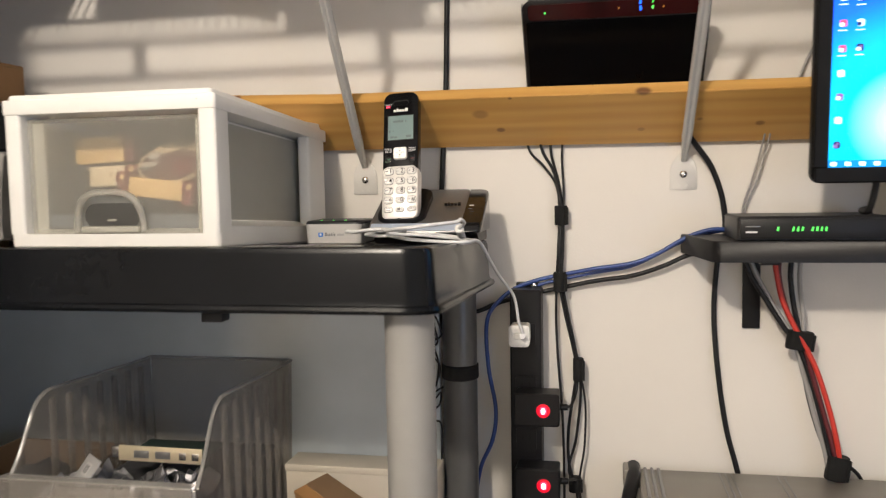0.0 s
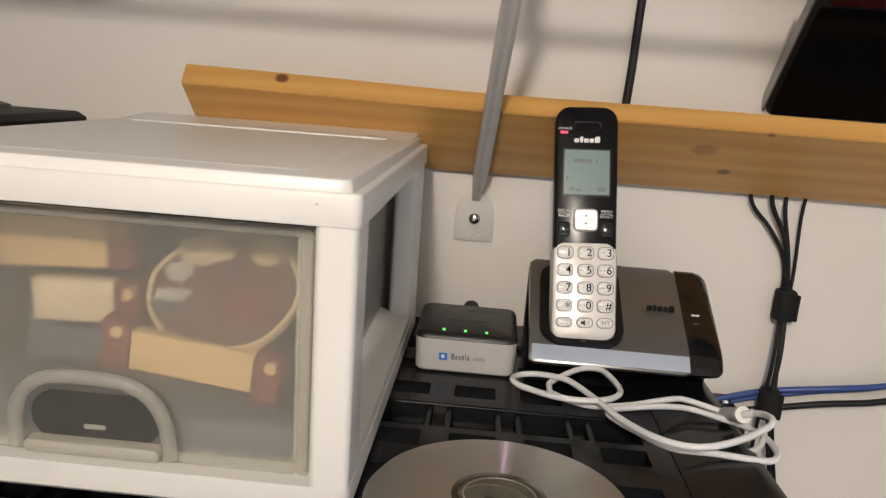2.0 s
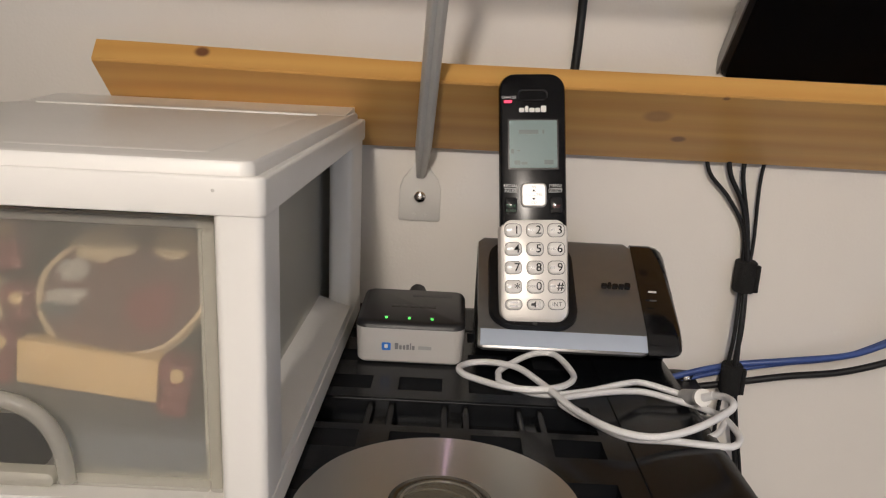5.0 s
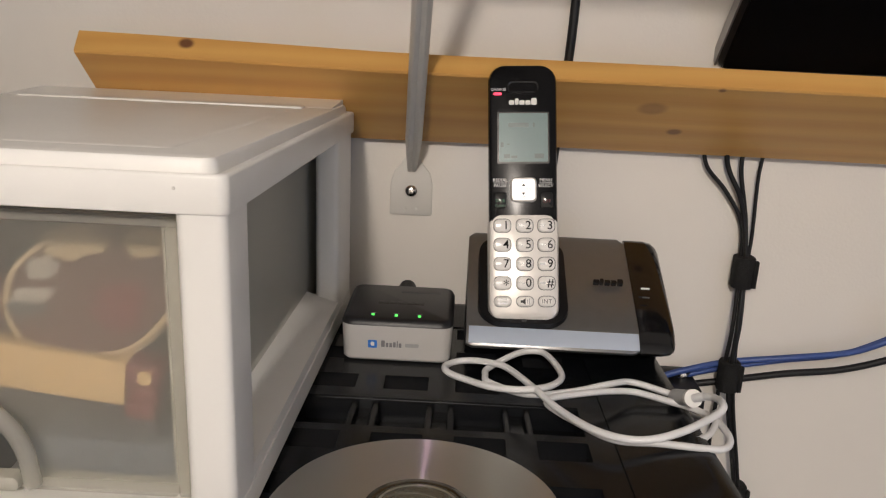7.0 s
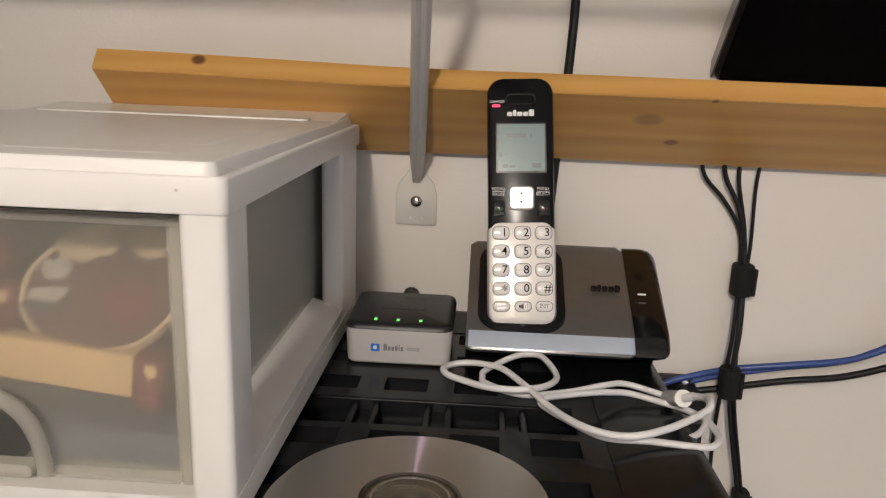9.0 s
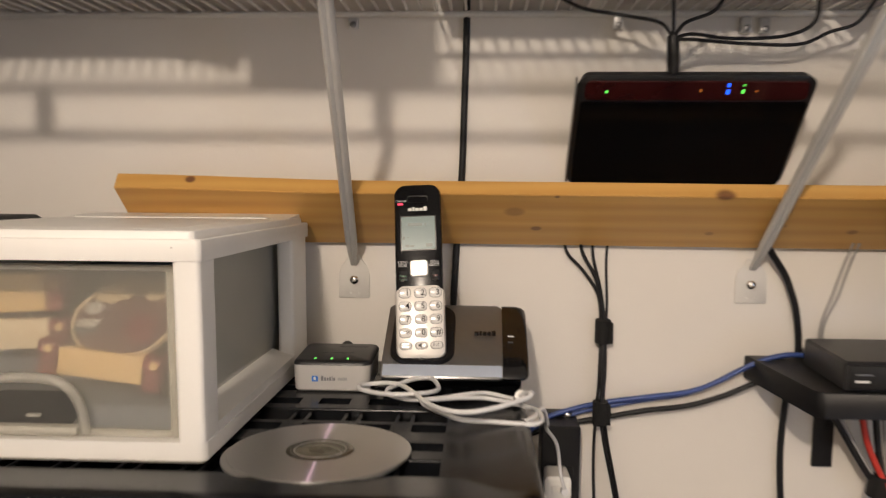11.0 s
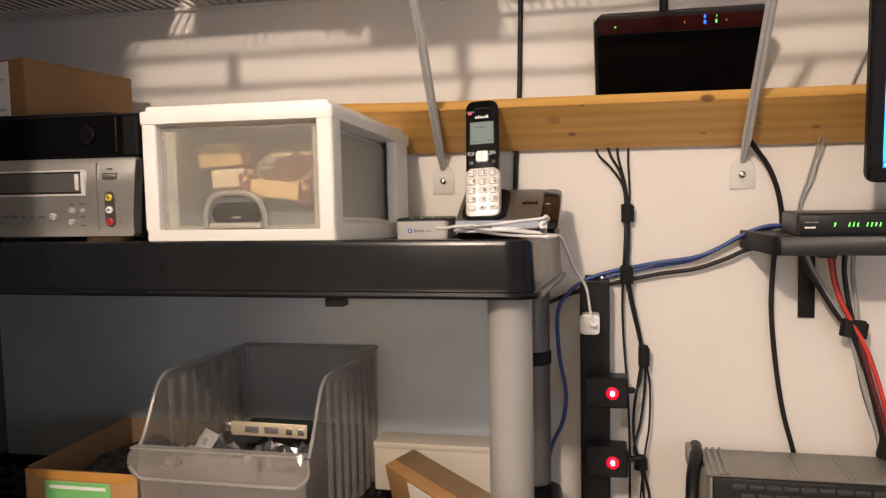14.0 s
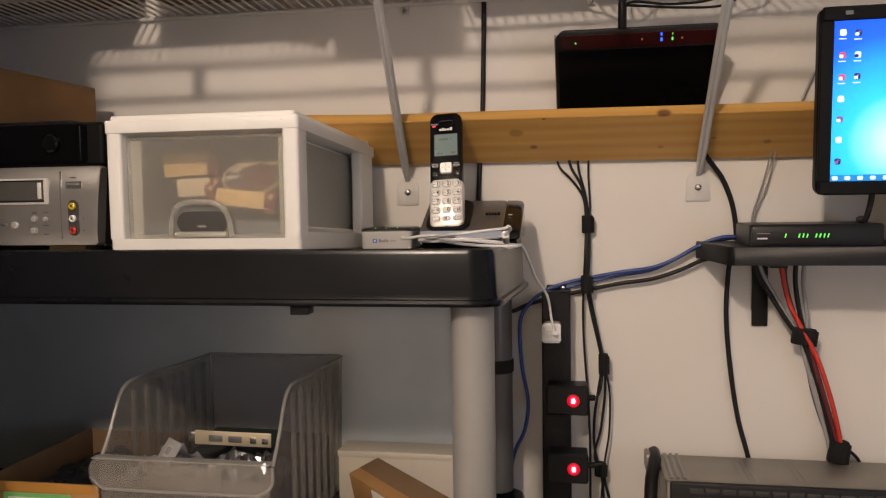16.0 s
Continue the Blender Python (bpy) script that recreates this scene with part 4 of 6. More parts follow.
part("cover_bar", box(-0.3285, -0.3125, VY0 - 0.0012, VY0 - 0.0002, 1.5110, 1.5140, 0.0004), SILVER, door)
part("print_bar", box(-0.3240, -0.3180, VY0 - 0.0004, VY0 + 0.003, 1.5200, 1.5209, 0.0002), PRINT, panel_v)
for z in (1.4735, 1.4600):
    part("print_bar", box(-0.3100, -0.3085, VY0 - 0.0004, VY0 + 0.003, z - 0.0007, z + 0.0007, 0.0002), PRINT, panel_v)
part("socket_plate", slab(-0.3284, -0.3146, 1.4535, 1.4950, [(-0.003, 0), (0.0006, 0.0004)], 0.0068, 8, m=facing(0, VY0, 0)), principled("dull_grey_plate", (0.055, 0.053, 0.05), 0.45, metal=0.2), panel_v, "oval socket plate")
for z, c in ((1.4875, principled("yellow_socket", (0.75, 0.55, 0.03), 0.35)), (1.4735, principled("white_socket", (0.8, 0.8, 0.78), 0.35)), (1.4600, principled("red_socket", (0.55, 0.02, 0.015), 0.35))):
    s = part("socket", lathe([(0.0040, 0.0), (0.0040, 0.0024), (0.0030, 0.0030), (0.0025, 0.0016), (0.0006, 0.0014)], (-0.3214, VY0 - 0.001, z), "y", 20), c, panel_v)
    part("socket_hole", lathe([(0.0016, 0.0013), (0.0016, 0.0032), (0.0004, 0.0033)], (-0.3214, VY0 - 0.001, z), "y", 12), CHROME, s)
for x in (-0.67, -0.3362):
    for y in (-0.285, -0.10):
        if x > -0.5 and y < -0.2:
            part("foot", box(x - 0.034, x + 0.014, y - 0.006, y + 0.020, TOP + 0.0042, VZ0 + 0.001, 0.002), principled("tan_rubber_foot", (0.30, 0.19, 0.08), 0.6, vary=0.15), vcr, "tan wooden foot block")
        else:
            part("foot", lathe([(0.012, TOP - 0.0044), (0.013, TOP - 0.003), (0.013, VZ0 + 0.001)], (x, y, 0), sides=20), BLACK, vcr)

player = thing("black_player", "black glossy player stacked on the silver recorder", "media player", (-0.48, -0.19, VZ1 + 0.0005))
PZ = VZ1 + 0.0005
part("case", slab(-0.720, -0.2850, -0.304, -0.072, [(PZ, 0.003), (PZ + 0.003, 0), (PZ + 0.046, 0), (PZ + 0.050, 0.006)], 0.006), principled("player_case_black", (0.004, 0.004, 0.005), 0.5, spec=0.12), player)
part("front_panel", slab(-0.718, -0.305, PZ + 0.003, PZ + 0.048, [(-0.004, 0), (0.0015, 0.001)], 0.004, 3, m=facing(0, -0.304, 0)), principled("player_black", (0.0025, 0.0025, 0.003), 0.12, spec=0.12), player)
part("hump", slab(-0.68, -0.320, -0.300, -0.09, [(PZ + 0.047, 0), (PZ + 0.053, 0.004), (PZ + 0.055, 0.012)], 0.02), BLACK, player)
part("knob", lathe([(0.0105, 0), (0.0105, 0.004), (0.0085, 0.006), (0.002, 0.0062)], (-0.3500, -0.305, PZ + 0.026), "y", 28), principled("knob_black", (0.003, 0.003, 0.004), 0.12, spec=0.3), player, "round glossy knob")
part("side_strip", box(-0.3150, -0.3130, -0.3058, -0.304, PZ + 0.006, PZ + 0.045, 0.0004), BLACK, player)

CZ = PZ + 0.0555
box_c = thing("carton", "flat brown cardboard box with a white label on the player", "box", (-0.66, -0.165, CZ))
KM = pose(-0.4880, -0.2350, CZ, 0, 0, -14)
CH = 1.6710 - CZ
cb = part("carton_body", box(-0.36, 0.0, 0.0, 0.172, 0.0, CH, 0.002, m=KM), BROWNCARD, box_c)
lab = part("label", slab(-0.27, -0.030, 0.003, CH - 0.003, [(0.0002, 0), (0.0010, 0)], 0.001, 1, m=KM @ pose(0, 0, 0, 90, 0, 0)), PAPER, box_c, "white shipping label")
for x0, x1, z0, z1 in ((-0.082, -0.050, 0.030, 0.048), (-0.130, -0.100, 0.022, 0.042), (-0.090, -0.040, 0.055, 0.0575), (-0.135, -0.096, 0.052, 0.0555), (-0.060, -0.038, 0.016, 0.019)):
    part("print_bar", slab(x0, x1, z0, z1, [(0.0009, 0), (0.0013, 0)], 0.0003, 1, m=KM @ pose(0, 0, 0, 90, 0, 0)), GREYCORD, lab)
part("lid_seam", box(-0.0006, 0.0006, 0.001, 0.171, CH - 0.0045, CH - 0.0037, 0.0002, m=KM), DARKCARD, cb)

for stacked in (vcr, player, box_c):
    view_shear(stacked, VY0)

# ---- telephone adapter ----
OZ = TOP + 0.0004
DULLGREY = principled("dull_grey_strip", (0.075, 0.075, 0.08), 0.6)
obi = thing("telephone_adapter", "small grey box with a black top and green lights", "telephone adapter", (0.005, -0.117, OZ))
AX0, AX1, AY0, AY1 = -0.0310, 0.0372, -0.1500, -0.0850
LIGHTGREY = principled("light_grey_plastic", (0.50, 0.49, 0.475), 0.42, vary=0.03, bump=0.04, bump_scale=600)
shell = part("body", slab(AX0 + 0.001, AX1 - 0.001, AY0, AY1, [(OZ, 0.002), (OZ + 0.0015, 0.0004), (OZ + 0.0232, -0.0006)], 0.007, 6), LIGHTGREY, obi)
for x in (AX0 + 0.010, AX1 - 0.010):
    for y in (AY0 + 0.010, AY1 - 0.010):
        part("rubber_foot", lathe([(0.005, TOP - 0.0013), (0.0055, TOP - 0.0008), (0.0055, OZ + 0.001)], (x, y, 0), sides=14), RUBBER, obi, "black rubber foot")
cap = part("top", slab(AX0, AX1, AY0 - 0.0006, AY1 + 0.0006, [(OZ + 0.0232, 0.0), (OZ + 0.0245, 0.0004), (OZ + 0.0264, 0.0016), (OZ + 0.0272, 0.0040)], 0.008, 6), principled("satin_black_top", (0.010, 0.010, 0.012), 0.42, vary=0.1), obi, "satin black top")
for x in (-0.0122, 0.0020, 0.0162):
    part("status_light", box(x - 0.0009, x + 0.0009, AY0 + 0.0065, AY0 + 0.0090, OZ + 0.0268, OZ + 0.0276, 0.0003), GREEN_ON, cap)
    part("print_bar", box(x - 0.0018, x + 0.0018, AY0 + 0.0105, AY0 + 0.0110, OZ + 0.0270, OZ + 0.0274, 0.0001), GUN, cap)
part("sticker", box(0.0020, 0.0280, AY1 - 0.0160, AY1 - 0.0110, OZ + 0.0270, OZ + 0.0274, 0.0001), DULLGREY, cap, "grey printed strip")
for x, w in ((-0.0075, 0.0032), (-0.0015, 0.0022), (0.0040, 0.0026), (0.0095, 0.0024), (0.0150, 0.0030)):
    part("logo_bar", box(x - w, x + w, -0.1225, -0.1175, OZ + 0.0270, OZ + 0.0273, 0.0001), BLACK, cap)
sign = part("badge", slab(-0.0140, -0.0085, OZ + 0.0088, OZ + 0.0138, [(0, 0), (0.0004, 0)], 0.0006, 2, m=facing(0, AY0, 0)), principled("blue_badge", (0.03, 0.17, 0.60), 0.4), shell, "blue square badge")
part("badge_mark", slab(-0.0124, -0.0102, OZ + 0.0102, OZ + 0.0127, [(0.0004, 0), (0.0006, 0)], 0.0006, 2, m=facing(0, AY0, 0) @ Matrix.Identity(4)), PAPER, sign)
x = -0.0060
for w, h in ((0.0022, 0.0042), (0.0016, 0.0028), (0.0016, 0.0028), (0.0016, 0.0034), (0.0007, 0.0044), (0.0016, 0.0028)):
    part("print_bar", slab(x, x + w, OZ + 0.0096, OZ + 0.0096 + h, [(0, 0), (0.0003, 0)], 0.0004, 2, m=facing(0, AY0, 0)), principled("grey_word_print", (0.19, 0.19, 0.20), 0.6), shell)
    x += w + 0.0006
part("print_bar", slab(x + 0.0016, x + 0.0098, OZ + 0.0100, OZ + 0.0124, [(0, 0), (0.0003, 0)], 0.0004, 2, m=facing(0, AY0, 0)), principled("pale_word_print", (0.34, 0.34, 0.34), 0.6), shell)
part("plug", tube([(0.004, -0.086, OZ + 0.018), (0.004, -0.070, OZ + 0.020)], 0.006, 1, 12), BLACK, obi)
obi.location.z -= 0.0045
solid("adapter_cord", tube([(0.004, -0.071, OZ + 0.015), (0.004, -0.063, OZ + 0.013), (0.006, -0.054, OZ + 0.004), (0.012, -0.048, OZ - 0.004), (0.03, -0.046, OZ - 0.006)], 0.0025), RUBBER, "black cord of the telephone adapter", "cord")


# ---- cordless telephone ----
base = thing("phone_charger", "gunmetal telephone charging base with a black end", "phone charger", (0.110, -0.100, TOP))
low = [(-0.1240, TOP - 0.0057), (-0.1270, TOP + 0.0005), (-0.1380, TOP + 0.0082), (-0.1385, TOP + 0.0112), (-0.0560, TOP + 0.0500), (-0.0530, TOP + 0.0500), (-0.0520, TOP - 0.0057)]
part("base_plate", prism(low, 0.0450, 0.1675, bevel=0.004), BLACK, base, "black lower shell")
SL = math.atan2(0.0440, 0.0860)


def slope(x, v, lift=0.0):
    """A plane on the sloping top: x along the base, y up the slope."""
    return Matrix.Translation((x, -0.1500, TOP + 0.0168)) @ pose(0, 0, 0, math.degrees(SL), 0, 0) @ Matrix.Translation((0, v, lift))


nose = [(-0.1472, TOP + 0.0068), (-0.1490, TOP + 0.0078), (-0.1499, TOP + 0.0094), (-0.1494, TOP + 0.0110), (-0.1468, TOP + 0.0138), (-0.1440, TOP + 0.0164), (-0.1412, TOP + 0.0186), (-0.1384, TOP + 0.0203)]
prof = nose + [(-0.0660, TOP + 0.0556), (-0.0625, TOP + 0.0560), (-0.0600, TOP + 0.0540), (-0.0590, TOP + 0.0065), (-0.1440, TOP + 0.0065)]
top_shell = part("top_shell", prism(prof, 0.0450, 0.1505, bevel=0.004), GUN, base, "brushed gunmetal top with a rounded front")
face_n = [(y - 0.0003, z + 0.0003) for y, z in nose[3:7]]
part("front_strip", prism(face_n + [(y + 0.0012, z - 0.0012) for y, z in reversed(face_n)], 0.0466, 0.1500), STRIP, base, "bevelled front edge, coloured with its bluish highlight")


def cap_ring(x, k):
    cy, cz = -0.104, TOP + 0.024
    return [(x, cy + (y - cy) * (1 - k), cz + (z - cz) * (1 - k)) for y, z in prof]


end = part("end_cap", loft([cap_ring(0.1507, 0.012), cap_ring(0.1640, 0.012), cap_ring(0.1690, 0.04), cap_ring(0.1718, 0.10), cap_ring(0.1730, 0.18)]), GLOSS, base, "glossy black end with a small light")
part("print_bar", slab(0.1555 - 0.1, 0.1610 - 0.1, 0.0440, 0.0452, [(0.0004, 0), (0.0010, 0)], 0.0003, 1, m=slope(0.1, 0)), PALEPRINT, end)
part("print_bar", slab(0.1555 - 0.1, 0.1600 - 0.1, 0.0365, 0.0372, [(0.0004, 0), (0.0010, 0)], 0.0003, 1, m=slope(0.1, 0)), GUN, end)
for x, w, h in ((0.1255, 0.0038, 0.0028), (0.1298, 0.0024, 0.0038), (0.1328, 0.0036, 0.0028), (0.1370, 0.0034, 0.0028), (0.1410, 0.0036, 0.0040)):
    part("logo_bar", slab(x - 0.1, x - 0.1 + w, 0.0475, 0.0475 + h, [(-0.0014, 0), (0.0012, 0)], 0.0008, 2, m=slope(0.1, 0)), BLACK, top_shell)
well = slab(-0.0275, 0.0290, 0.0085, 0.0860, [(-0.004, 0), (0.0020, 0.0004), (0.0026, 0.003)], 0.016, 8, m=slope(0.0790, 0))
part("cradle_well", well, BLACK, base, "black hollow that holds the handset")

TH = 20.0
HM = Matrix.Translation((0.0800, -0.1415, TOP + 0.0232)) @ Matrix((
    (math.cos(radians(3)), -math.sin(radians(3)), 0, 0),
    (math.sin(radians(3)) * math.sin(radians(TH)), math.cos(radians(3)) * math.sin(radians(TH)), -math.cos(radians(TH)), 0),
    (math.sin(radians(3)) * math.cos(radians(TH)), math.cos(radians(3)) * math.cos(radians(TH)), math.sin(radians(TH)), 0),
    (0, 0, 0, 1)))
HL, HW = 0.1590, 0.0218
hand = thing("cordless_phone", "black and silver cordless telephone standing in its charger", "telephone", (0.080, -0.135, TOP + 0.020))
part("case", slab(-HW + 0.0006, HW - 0.0006, 0.001, HL, [(-0.022, 0.006), (-0.019, 0.001), (-0.003, 0.0), (-0.0008, 0.0008), (0.0, 0.0022)], 0.0105, 8, m=HM), principled("phone_black", (0.005, 0.005, 0.006), 0.22, spec=0.22, vary=0.1), hand, "glossy black case")
keypad = part("keypad_shell", slab(-HW, HW, 0.0, 0.0672, [(-0.0215, 0.005), (-0.018, 0.0004), (-0.0035, 0.0), (-0.0004, 0.0012), (0.0006, 0.0034)], 0.0085, 6, m=HM), BRIGHT, hand, "bright silver keypad shell")
part("notch", slab(-0.0016, 0.0016, -0.0004, 0.0016, [(-0.002, 0), (0.0012, 0)], 0.0012, 4, m=HM), BLACK, keypad)
part("earpiece", slab(-0.0100, 0.0102, 0.1405, 0.1485, [(-0.001, 0), (0.0005, 0.0004), (0.0003, 0.0012), (-0.0006, 0.0020)], 0.0035, 5, m=HM), GLOSS, hand, "oval earpiece")
part("display_frame", slab(-0.0162, 0.0166, 0.0965, 0.1295, [(-0.001, 0), (0.0004, 0.0004)], 0.001, 3, m=HM), GLOSS, hand)
disp = part("display", slab(-0.0148, 0.0152, 0.0980, 0.1282, [(0.0002, 0), (0.0008, 0)], 0.0006, 2, m=HM), LCD, hand, "grey-green display")
for x0, x1, y0, y1 in ((-0.0090, 0.0035, 0.1195, 0.1222), (0.0060, 0.0072, 0.1195, 0.1222), (-0.0138, -0.0120, 0.1070, 0.1100), (-0.0118, -0.0080, 0.1000, 0.1026), (-0.0074, -0.0036, 0.1000, 0.1018), (0.0070, 0.0128, 0.1000, 0.1030), (-0.0100, -0.0080, 0.1085, 0.1092)):
    part("segment_bar", slab(x0, x1, y0, y1, [(0.0008, 0), (0.0010, 0)], 0.0003, 1, m=HM), LCDINK, disp)
for x, w, h in ((-0.0086, 0.0034, 0.0028), (-0.0048, 0.0022, 0.0040), (-0.0022, 0.0034, 0.0028), (0.0016, 0.0032, 0.0028), (0.0052, 0.0034, 0.0042)):
    part("logo_bar", slab(x, x + w, 0.1335, 0.1335 + h, [(0.0002, 0), (0.0006, 0)], 0.0008, 3, m=HM), PAPER, hand, "white maker's mark")
part("charge_light", slab(-0.0180, -0.0130, 0.1396, 0.1412, [(0.0, 0), (0.0006, 0)], 0.0006, 3, m=HM), glow("pink_red_indicator", (1.0, 0.04, 0.10), 3.0), hand, "lit red charge light")


def print_on(text, x, y, size, parent, material, lift=0.0006, name="lettering", bold=0.0):
    part(name, lettering(text, size, HM @ Matrix.Translation((x, y, lift)), 0.0001, bold=bold), material, parent, smooth=0)


print_on("CHARGE", -0.0150, 0.1430, 0.0024, hand, PALEPRINT)
print_on("REDIAL", -0.0142, 0.0866, 0.0028, hand, PALEPRINT)
print_on("PAUSE", -0.0142, 0.0832, 0.0028, hand, PALEPRINT)
part("rule", slab(-0.0182, -0.0102, 0.0848, 0.0851, [(0.0003, 0), (0.0006, 0)], 0.0001, 1, m=HM), PALEPRINT, hand)
print_on("MENU", 0.0138, 0.0866, 0.0028, hand, PALEPRINT)
print_on("SELECT", 0.0138, 0.0832, 0.0028, hand, PALEPRINT)
part("rule", slab(0.0100, 0.0178, 0.0848, 0.0851, [(0.0003, 0), (0.0006, 0)], 0.0001, 1, m=HM), PALEPRINT, hand)
talk = part("talk_key", slab(-0.0180, -0.0100, 0.0690, 0.0795, [(-0.001, 0), (0.0007, 0.0003), (0.0011, 0.001)], 0.002, 4, m=HM), GLOSS, hand)
print_on("TALK", -0.0142, 0.0738, 0.0027, talk, principled("green_print", (0.03, 0.16, 0.07), 0.5), 0.0012)
print_on("FLASH", -0.0142, 0.0708, 0.0023, talk, principled("dim_green_print", (0.03, 0.10, 0.05), 0.5), 0.0012)
off = part("off_key", slab(0.0100, 0.0184, 0.0690, 0.0795, [(-0.001, 0), (0.0007, 0.0003), (0.0011, 0.001)], 0.002, 4, m=HM), GLOSS, hand)
print_on("OFF", 0.0144, 0.0735, 0.0027, off, principled("dim_red_print", (0.14, 0.012, 0.012), 0.5), 0.0012)
nav = part("navigation_key", slab(-0.0082, 0.0084, 0.0728, 0.0885, [(-0.001, 0), (0.0014, 0.0002), (0.0024, 0.0012)], 0.0035, 5, m=HM), principled("white_metal_key", (0.74, 0.72, 0.70), 0.35, metal=0.3), hand, "silver navigation key")
print_on("VOLUME", 0.0, 0.0808, 0.0027, nav, GUN, 0.0025)
print_on("REJ", 0.0, 0.0856, 0.0021, nav, GUN, 0.0025)
print_on("CID", 0.0, 0.0756, 0.0021, nav, GUN, 0.0025)
for y, s in ((0.0834, 1), (0.0780, -1)):
    part("arrow", loft([[HM @ Vector((-0.0011, y - 0.0007 * s, z)), HM @ Vector((0.0011, y - 0.0007 * s, z)), HM @ Vector((0.0, y + 0.0009 * s, z))] for z in (0.0024, 0.0027)]), BLACK, nav)

KEY = principled("white_key_plastic", (0.78, 0.76, 0.73), 0.35, vary=0.02)
# dark rims stand for the shadow in the gap round each key
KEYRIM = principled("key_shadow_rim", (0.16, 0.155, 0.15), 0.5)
for r, row in enumerate((("1", "2", "3"), ("4", "5", "6"), ("7", "8", "9"), ("*", "0", "#"))):
    for c, mark in enumerate(row):
        kx, ky = (-0.0130, 0.0006, 0.0138)[c], 0.0585 - 0.0117 * r
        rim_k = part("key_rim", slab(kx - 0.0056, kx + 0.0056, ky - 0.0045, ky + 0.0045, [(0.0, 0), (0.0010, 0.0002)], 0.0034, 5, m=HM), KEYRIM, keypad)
        key = part("key", slab(kx - 0.0051, kx + 0.0051, ky - 0.0040, ky + 0.0040, [(0.0008, 0), (0.0014, 0.0002), (0.0019, 0.0009)], 0.0031, 5, m=HM), KEY, keypad)
        print_on(mark, kx + 0.0022, ky + (-0.0014 if mark == "*" else 0), 0.0074 if mark != "*" else 0.0085, key, VELCRO, 0.0020, "numeral", 0.00003)
        small_word = {"2": "ABC", "3": "DEF", "5": "JKL", "6": "MNO", "8": "TUV", "0": "OPER"}.get(mark)
        if small_word:
            print_on(small_word, kx - 0.0024, ky, 0.0021, key, GUN, 0.0020, "small_letters")
        else:
            part("print_bar", slab(kx - 0.0042, kx - 0.0008, ky - 0.0006, ky + 0.0008, [(0.0018, 0), (0.0021, 0)], 0.0003, 1, m=HM), GUN, key)
for kx, mark in ((-0.0130, ""), (0.0006, ""), (0.0138, "INT")):
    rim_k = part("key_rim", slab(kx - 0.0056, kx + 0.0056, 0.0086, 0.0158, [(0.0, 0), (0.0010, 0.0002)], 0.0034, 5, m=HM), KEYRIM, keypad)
    key = part("key", slab(kx - 0.0051, kx + 0.0051, 0.0091, 0.0153, [(0.0008, 0), (0.0014, 0.0002), (0.0019, 0.0009)], 0.0030, 5, m=HM), KEY, keypad)
    if mark:
        print_on(mark, kx, 0.0122, 0.0038, key, PRINT, 0.0020)
    elif kx > -0.01:
        horn = loft([[HM @ Vector(p) for p in ((-0.0022, 0.0114, z), (-0.0008, 0.0114, z), (0.0008, 0.0102, z), (0.0008, 0.0142, z), (-0.0008, 0.0130, z), (-0.0022, 0.0130, z))] for z in (0.0018, 0.0021)])
        part("speaker_mark", horn, BLACK, key)
        for q in (0.0020, 0.0032):
            part("print_bar", slab(q - 0.0002, q + 0.0002, 0.0122 - q * 0.6, 0.0122 + q * 0.6, [(0.0018, 0), (0.0021, 0)], 0.0001, 1, m=HM), GUN, key)
    else:
        for dy in (-0.0010, 0.0014):
            part("print_bar", slab(kx - 0.0028, kx + 0.0026, 0.0122 + dy - 0.0005, 0.0122 + dy + 0.0005, [(0.0018, 0), (0.0021, 0)], 0.0002, 1, m=HM), GUN, key)

# ---- discs ----
DISC = principled("silver_disc", (0.52, 0.52, 0.48), 0.30, metal=0.85, vary=0.01)
n, l = nodes_of(DISC)
tg = n.new("ShaderNodeTangent")
tg.direction_type, tg.axis = "RADIAL", "Z"
# fine grooves fan the light out into one bright spoke; fixed pink and blue tints stand for diffraction
spoke, tint, blend = n.new("ShaderNodeBsdfAnisotropic"), n.new("ShaderNodeBsdfAnisotropic"), n.new("ShaderNodeMixShader")
for node, colour, rough, along in ((spoke, (0.66, 0.42, 0.58, 1), 0.62, 0.94), (tint, (0.30, 0.36, 0.66, 1), 0.66, 0.86)):
    node.inputs["Color"].default_value = colour
    node.inputs["Roughness"].default_value, node.inputs["Anisotropy"].default_value = rough, along
    l.new(tg.outputs[0], node.inputs["Tangent"])
both = n.new("ShaderNodeMixShader")
both.inputs[0].default_value = 0.45
l.new(spoke.outputs[0], both.inputs[1])
l.new(tint.outputs[0], both.inputs[2])
blend.inputs[0].default_value = 0.11
l.new(n["Principled BSDF"].outputs[0], blend.inputs[1])
l.new(both.outputs[0], blend.inputs[2])
l.new(blend.outputs[0], n["Material Output"].inputs["Surface"])
HUB = clear_plastic("clear_disc_hub", (0.30, 0.28, 0.22), 0.45, 0.12)

HUBDARK = principled("dark_mirror_band", (0.10, 0.09, 0.07), 0.15, metal=0.8)


